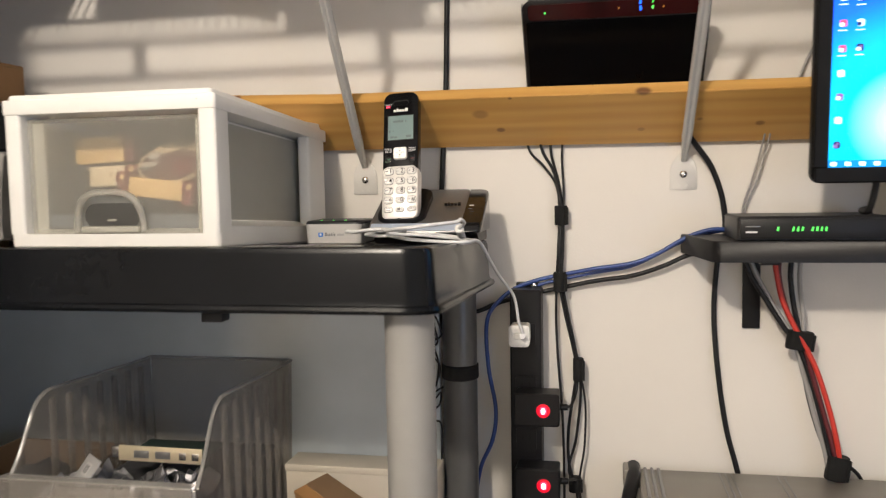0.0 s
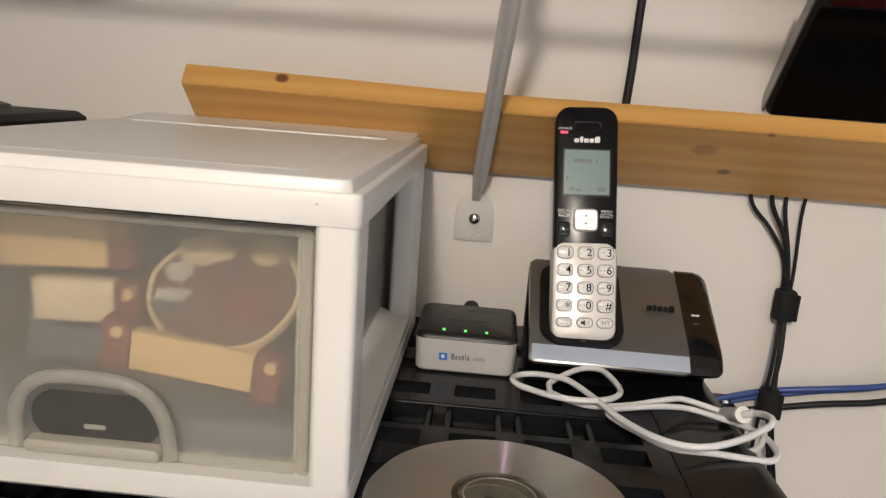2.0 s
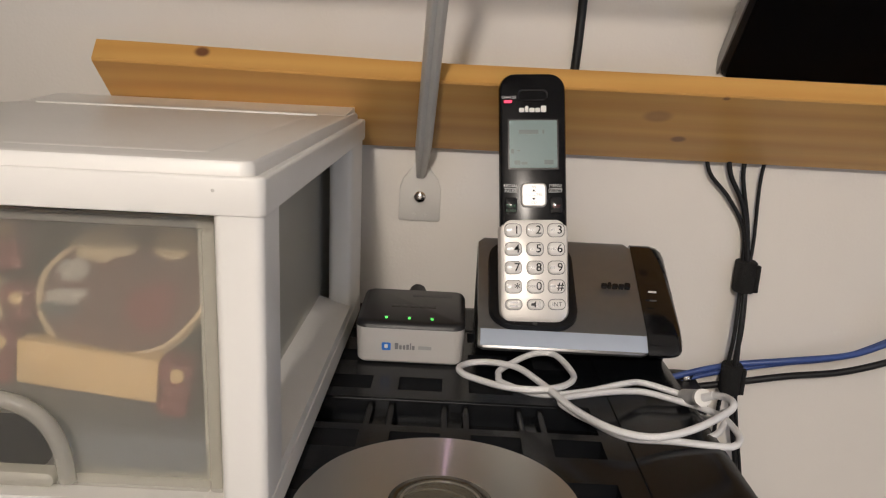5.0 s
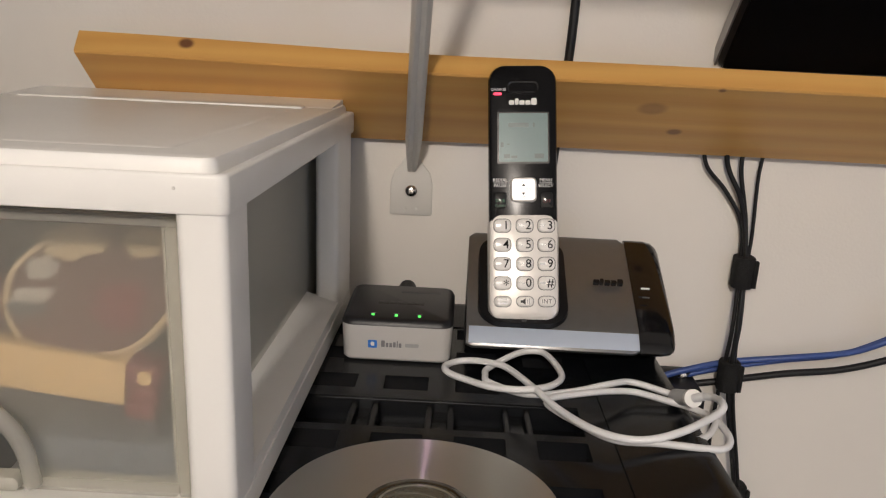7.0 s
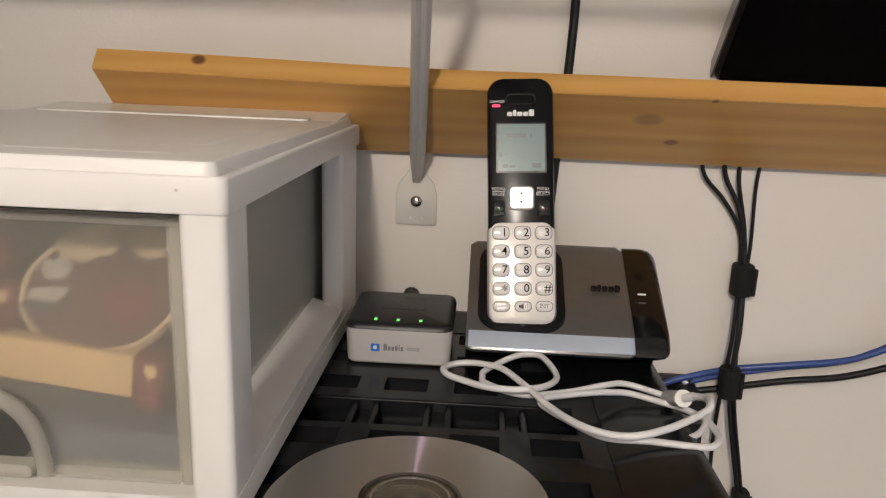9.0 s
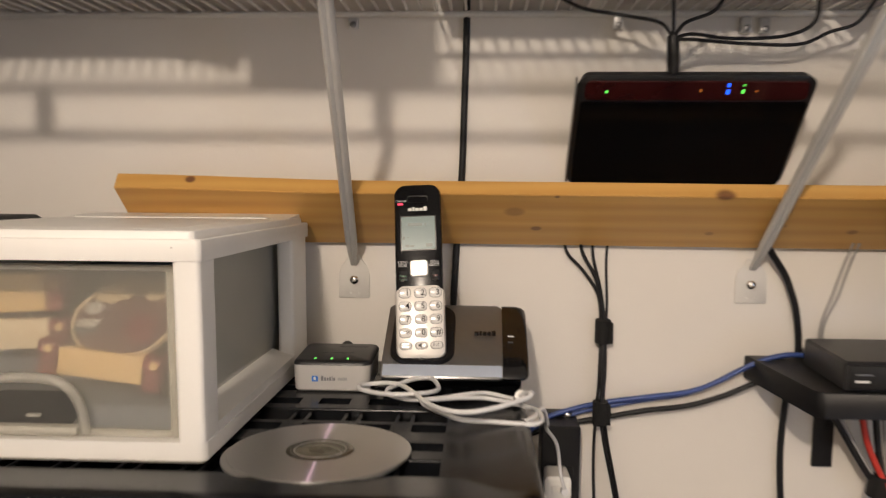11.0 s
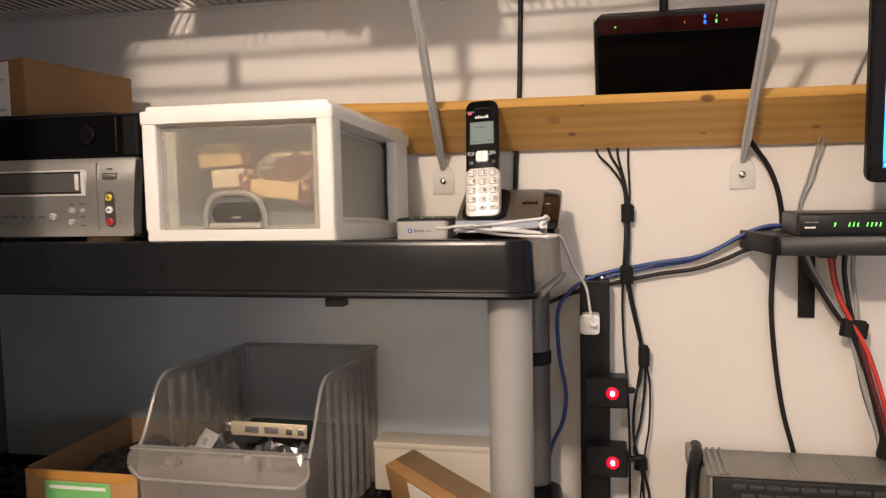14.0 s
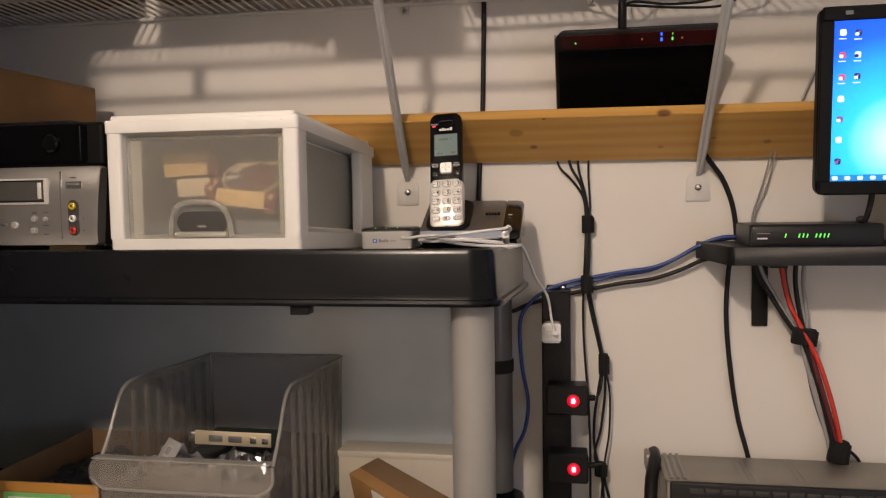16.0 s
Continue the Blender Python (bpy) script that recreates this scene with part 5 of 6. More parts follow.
def disc(x, y, z, label):
    d = thing("optical_disc", label, "disc", (x, y, z), group="discs on the shelf")

    def ring(r0, r1, h0, h1):
        pr = [(r0, h0), (r1 - 0.0002, h0), (r1, (h0 + h1) / 2), (r1 - 0.0002, h1), (r0, h1)]
        loops = [[(x + r * math.cos(a), y + r * math.sin(a), z + h) for a in [2 * math.pi * k / 96 for k in range(96)]] for r, h in pr]
        return loft(loops + [loops[0]], closed_ends=False)
    part("recorded_ring", ring(0.0225, 0.060, 0, 0.0012), DISC, d)
    hub = part("clear_hub", ring(0.0075, 0.0224, 0, 0.0012), HUB, d, "clear hub")
    part("hub_ring", ring(0.0165, 0.0175, 0.0012, 0.0016), DISC, hub)
    part("mirror_band", ring(0.0190, 0.0223, 0.0012, 0.0014), HUBDARK, hub, "dark mirror band")
    view_shear(d, -0.125)


disc(0.0235, -0.3175, TOP - 0.0058, "silver optical disc lying on the resin shelf")
disc(0.0262, -0.3130, TOP - 0.0044, "silver optical disc resting on another disc")

# ---- white charging cable ----
W = WHITECORD
cable = thing("charging_cable", "white charging cable coiled loosely on the shelf", "cable", (0.11, -0.19, TOP))
part("cord", tube([(0.1661, -0.2249, 1.4507), (0.1694, -0.2334, 1.454), (0.168, -0.2476, 1.4577), (0.1642, -0.2525, 1.4555), (0.1434, -0.2685, 1.4537), (0.1235, -0.2741, 1.4515), (0.1059, -0.2646, 1.4496), (0.0914, -0.2404, 1.4468), (0.0809, -0.219, 1.4469), (0.0683, -0.1934, 1.4458), (0.0593, -0.1852, 1.4448), (0.0488, -0.1789, 1.4428), (0.0391, -0.1807, 1.4422), (0.0335, -0.1897, 1.4431), (0.0365, -0.1983, 1.4432), (0.0468, -0.2057, 1.4432), (0.0576, -0.2158, 1.4453), (0.0707, -0.2204, 1.4466), (0.0819, -0.2192, 1.4471), (0.0923, -0.209, 1.4453), (0.0979, -0.1928, 1.4437), (0.0919, -0.1668, 1.4433), (0.0837, -0.1615, 1.4428), (0.0729, -0.1682, 1.4428), (0.0579, -0.1835, 1.4406), (0.0561, -0.1913, 1.4401), (0.0583, -0.1997, 1.4397), (0.0778, -0.2107, 1.4395), (0.1013, -0.2068, 1.4402), (0.1257, -0.1942, 1.4403), (0.1384, -0.1865, 1.4381), (0.1551, -0.1928, 1.4364), (0.1606, -0.1954, 1.4354)], 0.00185, 8, 10), W, cable)
part("cord", tube([(0.1638, -0.2055, 1.435), (0.1702, -0.2113, 1.4349), (0.1758, -0.2193, 1.4349), (0.1774, -0.2332, 1.4352), (0.1763, -0.2419, 1.4352), (0.1716, -0.2492, 1.4355), (0.1637, -0.2507, 1.4355), (0.1407, -0.2495, 1.4364), (0.1167, -0.252, 1.4387), (0.0989, -0.2376, 1.4401), (0.0912, -0.23, 1.441), (0.0871, -0.2248, 1.4421), (0.0902, -0.2194, 1.4425), (0.1005, -0.2116, 1.4407), (0.113, -0.2059, 1.4401), (0.1273, -0.1993, 1.4384), (0.1398, -0.1967, 1.4369), (0.1573, -0.2049, 1.4362), (0.1638, -0.2055, 1.435)], 0.00185, 8, 10), W, cable)
plug = part("plug", tube([(0.1606, -0.1966, 1.4357), (0.162, -0.2181, 1.4458)], 0.0043, 1, 20), principled("grey_white_plug", (0.50, 0.50, 0.50), 0.4), cable, "pale plug body")
part("plug_ring", tube([(0.162, -0.2181, 1.4458), (0.1621, -0.2214, 1.4475)], 0.0047, 1, 20), WHITE, plug, "white plug collar")
part("plug_tip", tube([(0.1621, -0.2214, 1.4475), (0.1661, -0.2249, 1.4507)], 0.0022, 1, 16), W, plug)
part("cord", tube([(0.150, -0.2415, 1.4310), (0.1690, -0.2320, 1.4330), (0.1800, -0.2080, 1.4330), (0.187, -0.170, 1.4090), (0.191, -0.120, 1.3860), (0.2035, -0.090, 1.360), (0.2085, -0.083, 1.328), (0.2130, -0.081, 1.312)], 0.00175, 8, 10), W, cable)

# ---- power strip on the wall ----
strip = thing("power_strip", "black power strip fixed upright on the wall", "power strip", (0.2125, -0.02, 0.92))
part("housing", slab(0.1930, 0.2320, -0.0400, -0.0005, [(0.92, 0.002), (0.922, 0), (1.3580, 0), (1.3602, 0.002)], 0.003), BLACK, strip)
part("mount_tab", box(0.1985, 0.2270, -0.010, -0.0004, 1.3600, 1.3660, 0.001), BLACK, strip)
part("tab_screw", lathe([(0.0030, 0.0100), (0.0030, 0.0115), (0.001, 0.0125)], (0.2215, 0, 1.3622), "y", 12), CHROME, strip)
for k in range(6):
    z = 1.305 - 0.0665 * k
    o = part("outlet", slab(0.1995, 0.2255, z - 0.014, z + 0.014, [(-0.001, 0), (0.0012, 0.0004)], 0.003, 4, m=facing(0, -0.040, 0)), BLACK, strip)
    for dx in (-0.0045, 0.0045):
        part("slot", slab(0.2125 + dx - 0.0008, 0.2125 + dx + 0.0008, z - 0.001, z + 0.006, [(0.0009, 0), (0.0016, 0)], 0.0003, 1, m=facing(0, -0.040, 0)), VELCRO, o)
usb = thing("usb_charger", "small white charger block plugged into the strip", "charger", (0.2075, -0.06, 1.290))
part("block", slab(0.1948, 0.2200, 1.2950, 1.3215, [(-0.030, 0.001), (-0.001, 0), (0.0, 0.002), (0.0004, 0.005)], 0.005, 5, m=facing(0, -0.0725, 0)), WHITE, usb)
part("socket", slab(0.2010, 0.2150, 1.3045, 1.3125, [(0.0002, 0), (0.0010, 0.0006)], 0.001, 2, m=facing(0, -0.0725, 0)), PAPER, usb)
part("cord_plug", tube([(0.2125, -0.0735, 1.3085), (0.2130, -0.0830, 1.3110)], 0.0036, 1, 12), W, usb)
for z in (1.2190, 1.1265):
    a = thing("plug_adapter", "black plug adapter with a lit red button on the power strip", "plug adapter", (0.228, -0.06, z - 0.02), group="adapters on the power strip")
    part("body", slab(0.2005, 0.2555, z - 0.0200, z + 0.0200, [(-0.0355, 0.001), (-0.002, 0), (0.0, 0.002)], 0.004, 4, m=facing(0, -0.0765, 0)), BLACK, a)
    # ring made large and glowing to stand for the button's halo
    rg = part("button_ring", lathe([(0.0085, 0.0), (0.0085, 0.0010), (0.0060, 0.0015), (0.0050, 0.0004)], (0.2360, -0.0763, z), "y", 24), principled("red_halo_glow", (0.25, 0.005, 0.01), 0.3, emit=(1.0, 0.0, 0.03), strength=0.9), a, "glowing ring standing for the red halo")
    bt = part("button", slab(0.2360 - 0.0042, 0.2360 + 0.0042, z - 0.0052, z + 0.0052, [(0.0, 0), (0.0016, 0.0004), (0.0020, 0.0014)], 0.0030, 5, m=facing(0, -0.0765, 0)), RED_ON, a, "lit red button")
    part("button_core", slab(0.2360 - 0.0026, 0.2360 + 0.0026, z - 0.0036, z + 0.0036, [(0.0018, 0), (0.0023, 0.0004)], 0.0024, 4, m=facing(0, -0.0765, 0)), PINK_ON, bt)
    part("plug", tube([(0.2550, -0.058, z), (0.2640, -0.056, z)], 0.0040, 1, 12), BLACK, a)


# ---- cords on the wall ----
def cord(name, pts, r, material, label, group=""):
    return solid(name, tube(pts, r, 8, 10), material, label, "cable", group)


G = "cords hanging from the board"
cord("hanging_cable", [(0.213, -0.008, 1.545), (0.219, -0.007, 1.529), (0.235, -0.006, 1.512), (0.2500, -0.006, 1.488), (0.2535, -0.007, 1.455), (0.2520, -0.016, 1.405), (0.2500, -0.015, 1.368), (0.2490, -0.013, 1.32), (0.2510, -0.013, 1.27), (0.2560, -0.013, 1.20), (0.2580, -0.014, 1.13), (0.258, -0.014, 1.02)], 0.0016, RUBBER, "thin black cord hanging in a bundle", G)
cord("hanging_cable", [(0.230, -0.009, 1.545), (0.234, -0.008, 1.529), (0.247, -0.008, 1.505), (0.2550, -0.009, 1.47), (0.2560, -0.011, 1.452), (0.2545, -0.020, 1.41), (0.2545, -0.020, 1.368), (0.2590, -0.018, 1.335), (0.2700, -0.017, 1.285), (0.2745, -0.017, 1.257), (0.2700, -0.016, 1.222), (0.2640, -0.016, 1.180), (0.2640, -0.016, 1.140), (0.2710, -0.017, 1.108), (0.284, -0.016, 1.064), (0.286, -0.016, 1.00)], 0.0019, RUBBER, "black cord hanging in a bundle", G)
cord("hanging_cable", [(0.243, -0.007, 1.545), (0.244, -0.007, 1.526), (0.2530, -0.006, 1.490), (0.2580, -0.006, 1.452), (0.2580, -0.014, 1.41), (0.2570, -0.014, 1.368), (0.2660, -0.012, 1.315), (0.2770, -0.012, 1.257), (0.2790, -0.012, 1.22), (0.2730, -0.011, 1.165), (0.2640, -0.012, 1.125), (0.2740, -0.012, 1.095), (0.280, -0.012, 1.00)], 0.0017, RUBBER, "black cord in a hanging bundle", G)
cord("hanging_cable", [(0.258, -0.008, 1.545), (0.257, -0.007, 1.522), (0.2590, -0.007, 1.480), (0.2580, -0.009, 1.452), (0.2560, -0.018, 1.400), (0.2600, -0.019, 1.350), (0.2720, -0.019, 1.290), (0.2780, -0.020, 1.257), (0.2850, -0.018, 1.215), (0.2840, -0.018, 1.160), (0.2770, -0.018, 1.112), (0.270, -0.018, 1.03)], 0.0014, RUBBER, "thin black cord looping beside the strip", G)
cord("hanging_cable", [(0.262, -0.056, 1.2190), (0.268, -0.040, 1.217), (0.2730, -0.020, 1.226), (0.2760, -0.015, 1.250)], 0.0018, RUBBER, "short black cord from a plug adapter", G)
cord("hanging_cable", [(0.262, -0.056, 1.1265), (0.268, -0.040, 1.122), (0.2750, -0.020, 1.112), (0.280, -0.016, 1.08)], 0.0018, RUBBER, "short black cord from a lower plug adapter", G)
for x, y, z, w, h in ((0.2555, -0.0092, 1.4510, 0.0078, 0.0120), (0.2540, -0.0175, 1.3680, 0.0078, 0.0120), (0.2765, -0.0165, 1.2570, 0.0066, 0.0140), (0.2720, -0.0165, 1.1080, 0.0080, 0.0090), (0.5340, -0.0310, 1.3020, 0.0145, 0.0110), (0.5780, -0.0310, 1.1500, 0.0120, 0.0145)):
    s = thing("hook_strap", "black hook strap wrapped round a bundle of cords", "strap", (x, y, z - h), group="straps round the cords")
    tilt = pose(x, y, z, 0, 0 if x < 0.5 else 8, 0)
    part("wrap", slab(-w, w, -0.0085, 0.0085, [(-h, 0.0004), (-h + 0.001, 0), (h - 0.001, 0), (h, 0.0004)], 0.0065, 5, m=tilt), VELCRO, s)
    part("strap_end", box(w - 0.002, w + 0.0016, -0.0075, -0.0030, -h * 0.95, h * 0.85, 0.0008, m=tilt), VELCRO, s)

cord("blue_network_cable", [(0.460, -0.020, 1.4315), (0.438, -0.022, 1.4330), (0.418, -0.020, 1.4280), (0.398, -0.018, 1.4185), (0.372, -0.016, 1.4030), (0.343, -0.016, 1.3915), (0.300, -0.016, 1.3850), (0.258, -0.010, 1.3765), (0.228, -0.012, 1.3700), (0.200, -0.014, 1.3600), (0.178, -0.024, 1.3440), (0.163, -0.030, 1.3180), (0.1640, -0.028, 1.26), (0.1725, -0.026, 1.205), (0.168, -0.026, 1.165), (0.153, -0.026, 1.130), (0.145, -0.026, 1.09)], 0.0026, BLUECORD, "blue network cable running along the wall")
cord("blue_network_cable", [(0.450, -0.012, 1.4310), (0.420, -0.012, 1.4250), (0.395, -0.010, 1.4140), (0.366, -0.010, 1.3980), (0.338, -0.009, 1.3860), (0.298, -0.008, 1.3790), (0.256, -0.007, 1.3700), (0.225, -0.008, 1.3620), (0.199, -0.008, 1.3500), (0.168, -0.012, 1.335), (0.14, -0.015, 1.325)], 0.0021, BLUECORD, "thin blue network cable beside another along the wall")
cord("black_cable", [(0.440, -0.010, 1.402), (0.412, -0.014, 1.4020), (0.380, -0.014, 1.3880), (0.343, -0.012, 1.3755), (0.300, -0.011, 1.3690), (0.258, -0.009, 1.3600), (0.215, -0.006, 1.3500), (0.175, -0.016, 1.3400), (0.150, -0.022, 1.330), (0.10, -0.022, 1.32)], 0.0028, RUBBER, "black cable running along the wall")
cord("black_cable", [(0.114, -0.004, 1.90), (0.1142, -0.004, 1.76), (0.1125, -0.004, 1.68), (0.1105, -0.005, 1.61), (0.1060, -0.004, 1.54), (0.1030, -0.006, 1.48), (0.1000, -0.010, 1.40), (0.098, -0.012, 1.30)], 0.0034, RUBBER, "thick black cable running down behind the board")
cord("black_cable", [(0.405, -0.030, 1.548), (0.417, -0.020, 1.533), (0.434, -0.012, 1.510), (0.4460, -0.009, 1.480), (0.4520, -0.006, 1.450), (0.4530, -0.006, 1.428)], 0.0034, RUBBER, "black cable from the board to the switch")
cord("black_cable", [(0.446, -0.008, 1.4035), (0.4425, -0.008, 1.380), (0.4405, -0.007, 1.325), (0.4460, -0.007, 1.255), (0.4565, -0.007, 1.185), (0.4720, -0.007, 1.123), (0.483, -0.008, 1.05)], 0.0033, RUBBER, "black cable hanging below the small shelf")
for k, (xa, xb) in enumerate(((0.494, 0.473), (0.500, 0.476))):
    cord("grey_thin_cable", [(xa, -0.020, 1.545), (xa - 0.004, -0.010, 1.520), (xa - 0.012, -0.008, 1.490), (xb, -0.008, 1.460), (xb - 0.002, -0.012, 1.428)], 0.0011, GREYCORD, "thin grey cord hanging behind the switch", "thin grey cords")
cord("grey_thin_cable", [(0.615, -0.006, 1.70), (0.585, -0.006, 1.690), (0.555, -0.005, 1.655), (0.536, -0.006, 1.615), (0.533, -0.006, 1.60)], 0.0016, GREYCORD, "grey cord on the wall beside the monitor", "thin grey cords")

G2 = "cords under the small shelf"
for pts, r, m, word in (
    ([(0.470, -0.030, 1.4035), (0.478, -0.030, 1.380), (0.497, -0.030, 1.348), (0.518, -0.030, 1.315), (0.531, -0.030, 1.300), (0.5450, -0.032, 1.262), (0.5580, -0.032, 1.215), (0.5700, -0.032, 1.165), (0.5760, -0.032, 1.130)], 0.0031, RUBBER, "black"),
    ([(0.476, -0.024, 1.4035), (0.488, -0.024, 1.375), (0.508, -0.026, 1.338), (0.5270, -0.028, 1.305), (0.5400, -0.026, 1.262), (0.5530, -0.026, 1.212), (0.5660, -0.028, 1.165), (0.572, -0.03, 1.12)], 0.0030, GREYCORD, "grey"),
    ([(0.504, -0.034, 1.4035), (0.506, -0.034, 1.385), (0.5135, -0.034, 1.350), (0.5290, -0.036, 1.315), (0.5420, -0.038, 1.290), (0.5540, -0.038, 1.262), (0.5690, -0.038, 1.212), (0.5790, -0.036, 1.165), (0.582, -0.034, 1.13)], 0.0031, REDCORD, "red"),
    ([(0.512, -0.026, 1.4035), (0.511, -0.026, 1.378), (0.5200, -0.028, 1.338), (0.5370, -0.030, 1.302), (0.5480, -0.034, 1.262), (0.5630, -0.034, 1.210), (0.5760, -0.034, 1.160), (0.58, -0.034, 1.12)], 0.0032, DARKRED, "dark red"),
    ([(0.524, -0.030, 1.4035), (0.523, -0.030, 1.375), (0.5280, -0.028, 1.340), (0.5360, -0.026, 1.302), (0.5440, -0.022, 1.250), (0.556, -0.024, 1.20), (0.574, -0.028, 1.15)], 0.0032, RUBBER, "black"),
    ([(0.536, -0.022, 1.4035), (0.535, -0.022, 1.370), (0.5390, -0.024, 1.330), (0.5400, -0.026, 1.302), (0.546, -0.020, 1.24), (0.56, -0.02, 1.19), (0.577, -0.025, 1.148)], 0.0028, GREYCORD, "pale grey")):
    cord("switch_cable", pts, r, m, f"{word} cable in a strapped bundle under the shelf", G2)
cord("black_cable", [(0.578, -0.030, 1.140), (0.590, -0.026, 1.150), (0.604, -0.020, 1.140), (0.618, -0.018, 1.118), (0.64, -0.02, 1.10)], 0.0022, RUBBER, "thin black cord arching over the computer")

# cords above the modem
G3 = "cords above the modem"
for pts in ([(0.3005, -0.072, 1.733), (0.290, -0.066, 1.748), (0.262, -0.050, 1.757), (0.225, -0.045, 1.764), (0.20, -0.045, 1.775)],
            [(0.3005, -0.072, 1.733), (0.301, -0.068, 1.752), (0.302, -0.06, 1.775)],
            [(0.3005, -0.072, 1.733), (0.312, -0.066, 1.748), (0.340, -0.052, 1.760), (0.352, -0.05, 1.775)],
            [(0.3005, -0.072, 1.733), (0.320, -0.060, 1.739), (0.360, -0.045, 1.737), (0.410, -0.040, 1.740), (0.436, -0.040, 1.752), (0.438, -0.045, 1.775)],
            [(0.3005, -0.072, 1.733), (0.330, -0.050, 1.735), (0.375, -0.040, 1.733), (0.425, -0.036, 1.733), (0.452, -0.036, 1.744), (0.475, -0.04, 1.752), (0.49, -0.045, 1.775)]):
    cord("modem_cable", pts, 0.0017, RUBBER, "thin black cord hanging from the wire shelf to the modem", G3)

# ---- under the shelf ----
LOW = 1.085
# assumed sheet; its bluish grey also stands for shade under the shelf
panel_ob = box(-0.700, 0.108, -0.066, -0.058, LOW + 0.0005, 1.380, 0.0015)
solid("grey_sheet", panel_ob, principled("grey_glossy_sheet", (0.52, 0.57, 0.59), 0.16, spec=0.8, vary=0.06, scale=4, dirt=0.15, dirt_scale=4), "grey glossy plastic sheet standing at the back", "plastic sheet")
CREAM = principled("cream_card", (0.60, 0.55, 0.46), 0.7, vary=0.04, dirt=0.1)
white_box = thing("white_box", "cream card box standing behind the clear bin", "box", (0.02, -0.1, LOW))
part("carton", box(-0.078, 0.112, -0.115, -0.070, LOW + 0.0005, 1.1500, 0.0015), CREAM, white_box)
part("lid_edge", box(-0.079, 0.113, -0.116, -0.070, 1.1435, 1.1520, 0.001), CREAM, white_box)

# clear stacking bin
BX0, BX1, BYB, BYF = -0.2960, -0.0930, -0.072, -0.322
bin_ob = thing("clear_bin", "smoky clear plastic stacking bin full of computer parts", "storage bin", ((BX0 + BX1) / 2, -0.19, LOW + 0.0005))
BZ = LOW + 0.0008


def narrow(x, y):
    """The bin grows narrower towards its back."""
    return (0.019 if x < -0.2 else 0.006) * (y - BYF) / (BYB - BYF)


def bin_side(x, thick, flare):
    prof = [(BYB, BZ), (BYB - 0.002, 1.2705), (-0.150, 1.2715), (-0.245, 1.2740), (-0.2620, 1.2715), (-0.2760, 1.2600), (-0.2880, 1.2400), (-0.2980, 1.2200), (-0.3080, 1.2000), (-0.3160, 1.1950), (BYF, 1.1750), (BYF + 0.014, BZ)]
    loops = [[(x + s * thick + flare * max(0, (z - BZ)) * 0.03 + narrow(x, y), y, z) for y, z in prof] for s in (-0.5, 0.5)]
    return loft(loops)


for x, fl in ((BX0 + 0.002, -1), (BX1 - 0.002, 1)):
    w = part("side_wall", bin_side(x, 0.0022, fl), SMOKE, bin_ob)
    for k in range(7):
        y = -0.095 - 0.026 * k
        part("rib", box(x + narrow(x, y) + fl * 0.0045 - 0.002, x + narrow(x, y) + fl * 0.0045 + 0.002, y - 0.0045, y + 0.0045, BZ + 0.004, 1.2640, 0.001), SMOKE, w)
    part("top_rim", tube([(x + narrow(x, y) + fl * 0.0055, y, z) for y, z in ((BYB, 1.2715), (-0.150, 1.2725), (-0.244, 1.2748), (-0.2640, 1.2710), (-0.2780, 1.2590), (-0.2990, 1.2200), (-0.3150, 1.1960))], 0.0021, 5, 8), SMOKEEDGE, bin_ob, "thick clear rim")
part("back_wall", box(BX0 + 0.017, BX1 + 0.006, BYB - 0.001, BYB + 0.001, BZ, 1.2715, 0.0005), SMOKE, bin_ob)
part("back_rim", rod((BX0 + 0.015, BYB, 1.2720), (BX1 + 0.008, BYB, 1.2720), 0.0021), SMOKEEDGE, bin_ob)
part("floor", box(BX0 + 0.024, BX1, BYF + 0.012, BYB, BZ, BZ + 0.002, 0.0005), SMOKEEDGE, bin_ob)
lip = slab(BX0 - 0.006, BX1 + 0.0115, 1.1690, 1.2045, [(0.0095, 0.0012), (0.0100, 0.0002), (0.0120, 0.0), (0.0128, 0.0010)], 0.0150, 8, m=facing(0, BYF, 0))
part("front_lip", lip, SMOKE, bin_ob, "rounded clear front lip")
part("lip_edge", tube([(BX0 - 0.004, BYF - 0.011, 1.1820), (BX0 + 0.010, BYF - 0.012, 1.1705), (BX0 + 0.030, BYF - 0.0125, 1.1690), (BX1 - 0.025, BYF - 0.0125, 1.1690), (BX1 - 0.004, BYF - 0.012, 1.1705), (BX1 + 0.0095, BYF - 0.011, 1.1820), (BX1 + 0.0090, BYF - 0.008, 1.2000)], 0.0018, 6, 8), SMOKEEDGE, bin_ob)
part("lip_flange", box(BX0 - 0.002, BX1 + 0.007, BYF - 0.0125, BYF + 0.001, 1.2025, 1.2045, 0.0008), SMOKEEDGE, bin_ob)
part("front_wall", box(BX0, BX1, BYF + 0.001, BYF + 0.003, BZ, 1.1800, 0.0005), SMOKE, bin_ob)
part("label_holder", box(-0.2300, -0.1400, BYF - 0.0155, BYF - 0.0130, 1.1740, 1.2000, 0.001), SMOKE, bin_ob)

for ob in bin_ob.children_recursive:
    ob.visible_shadow = False

# computer parts in the bin
FOIL = principled("silver_foil_bag", (0.42, 0.42, 0.45), 0.18, metal=0.9, vary=0.2, scale=30)


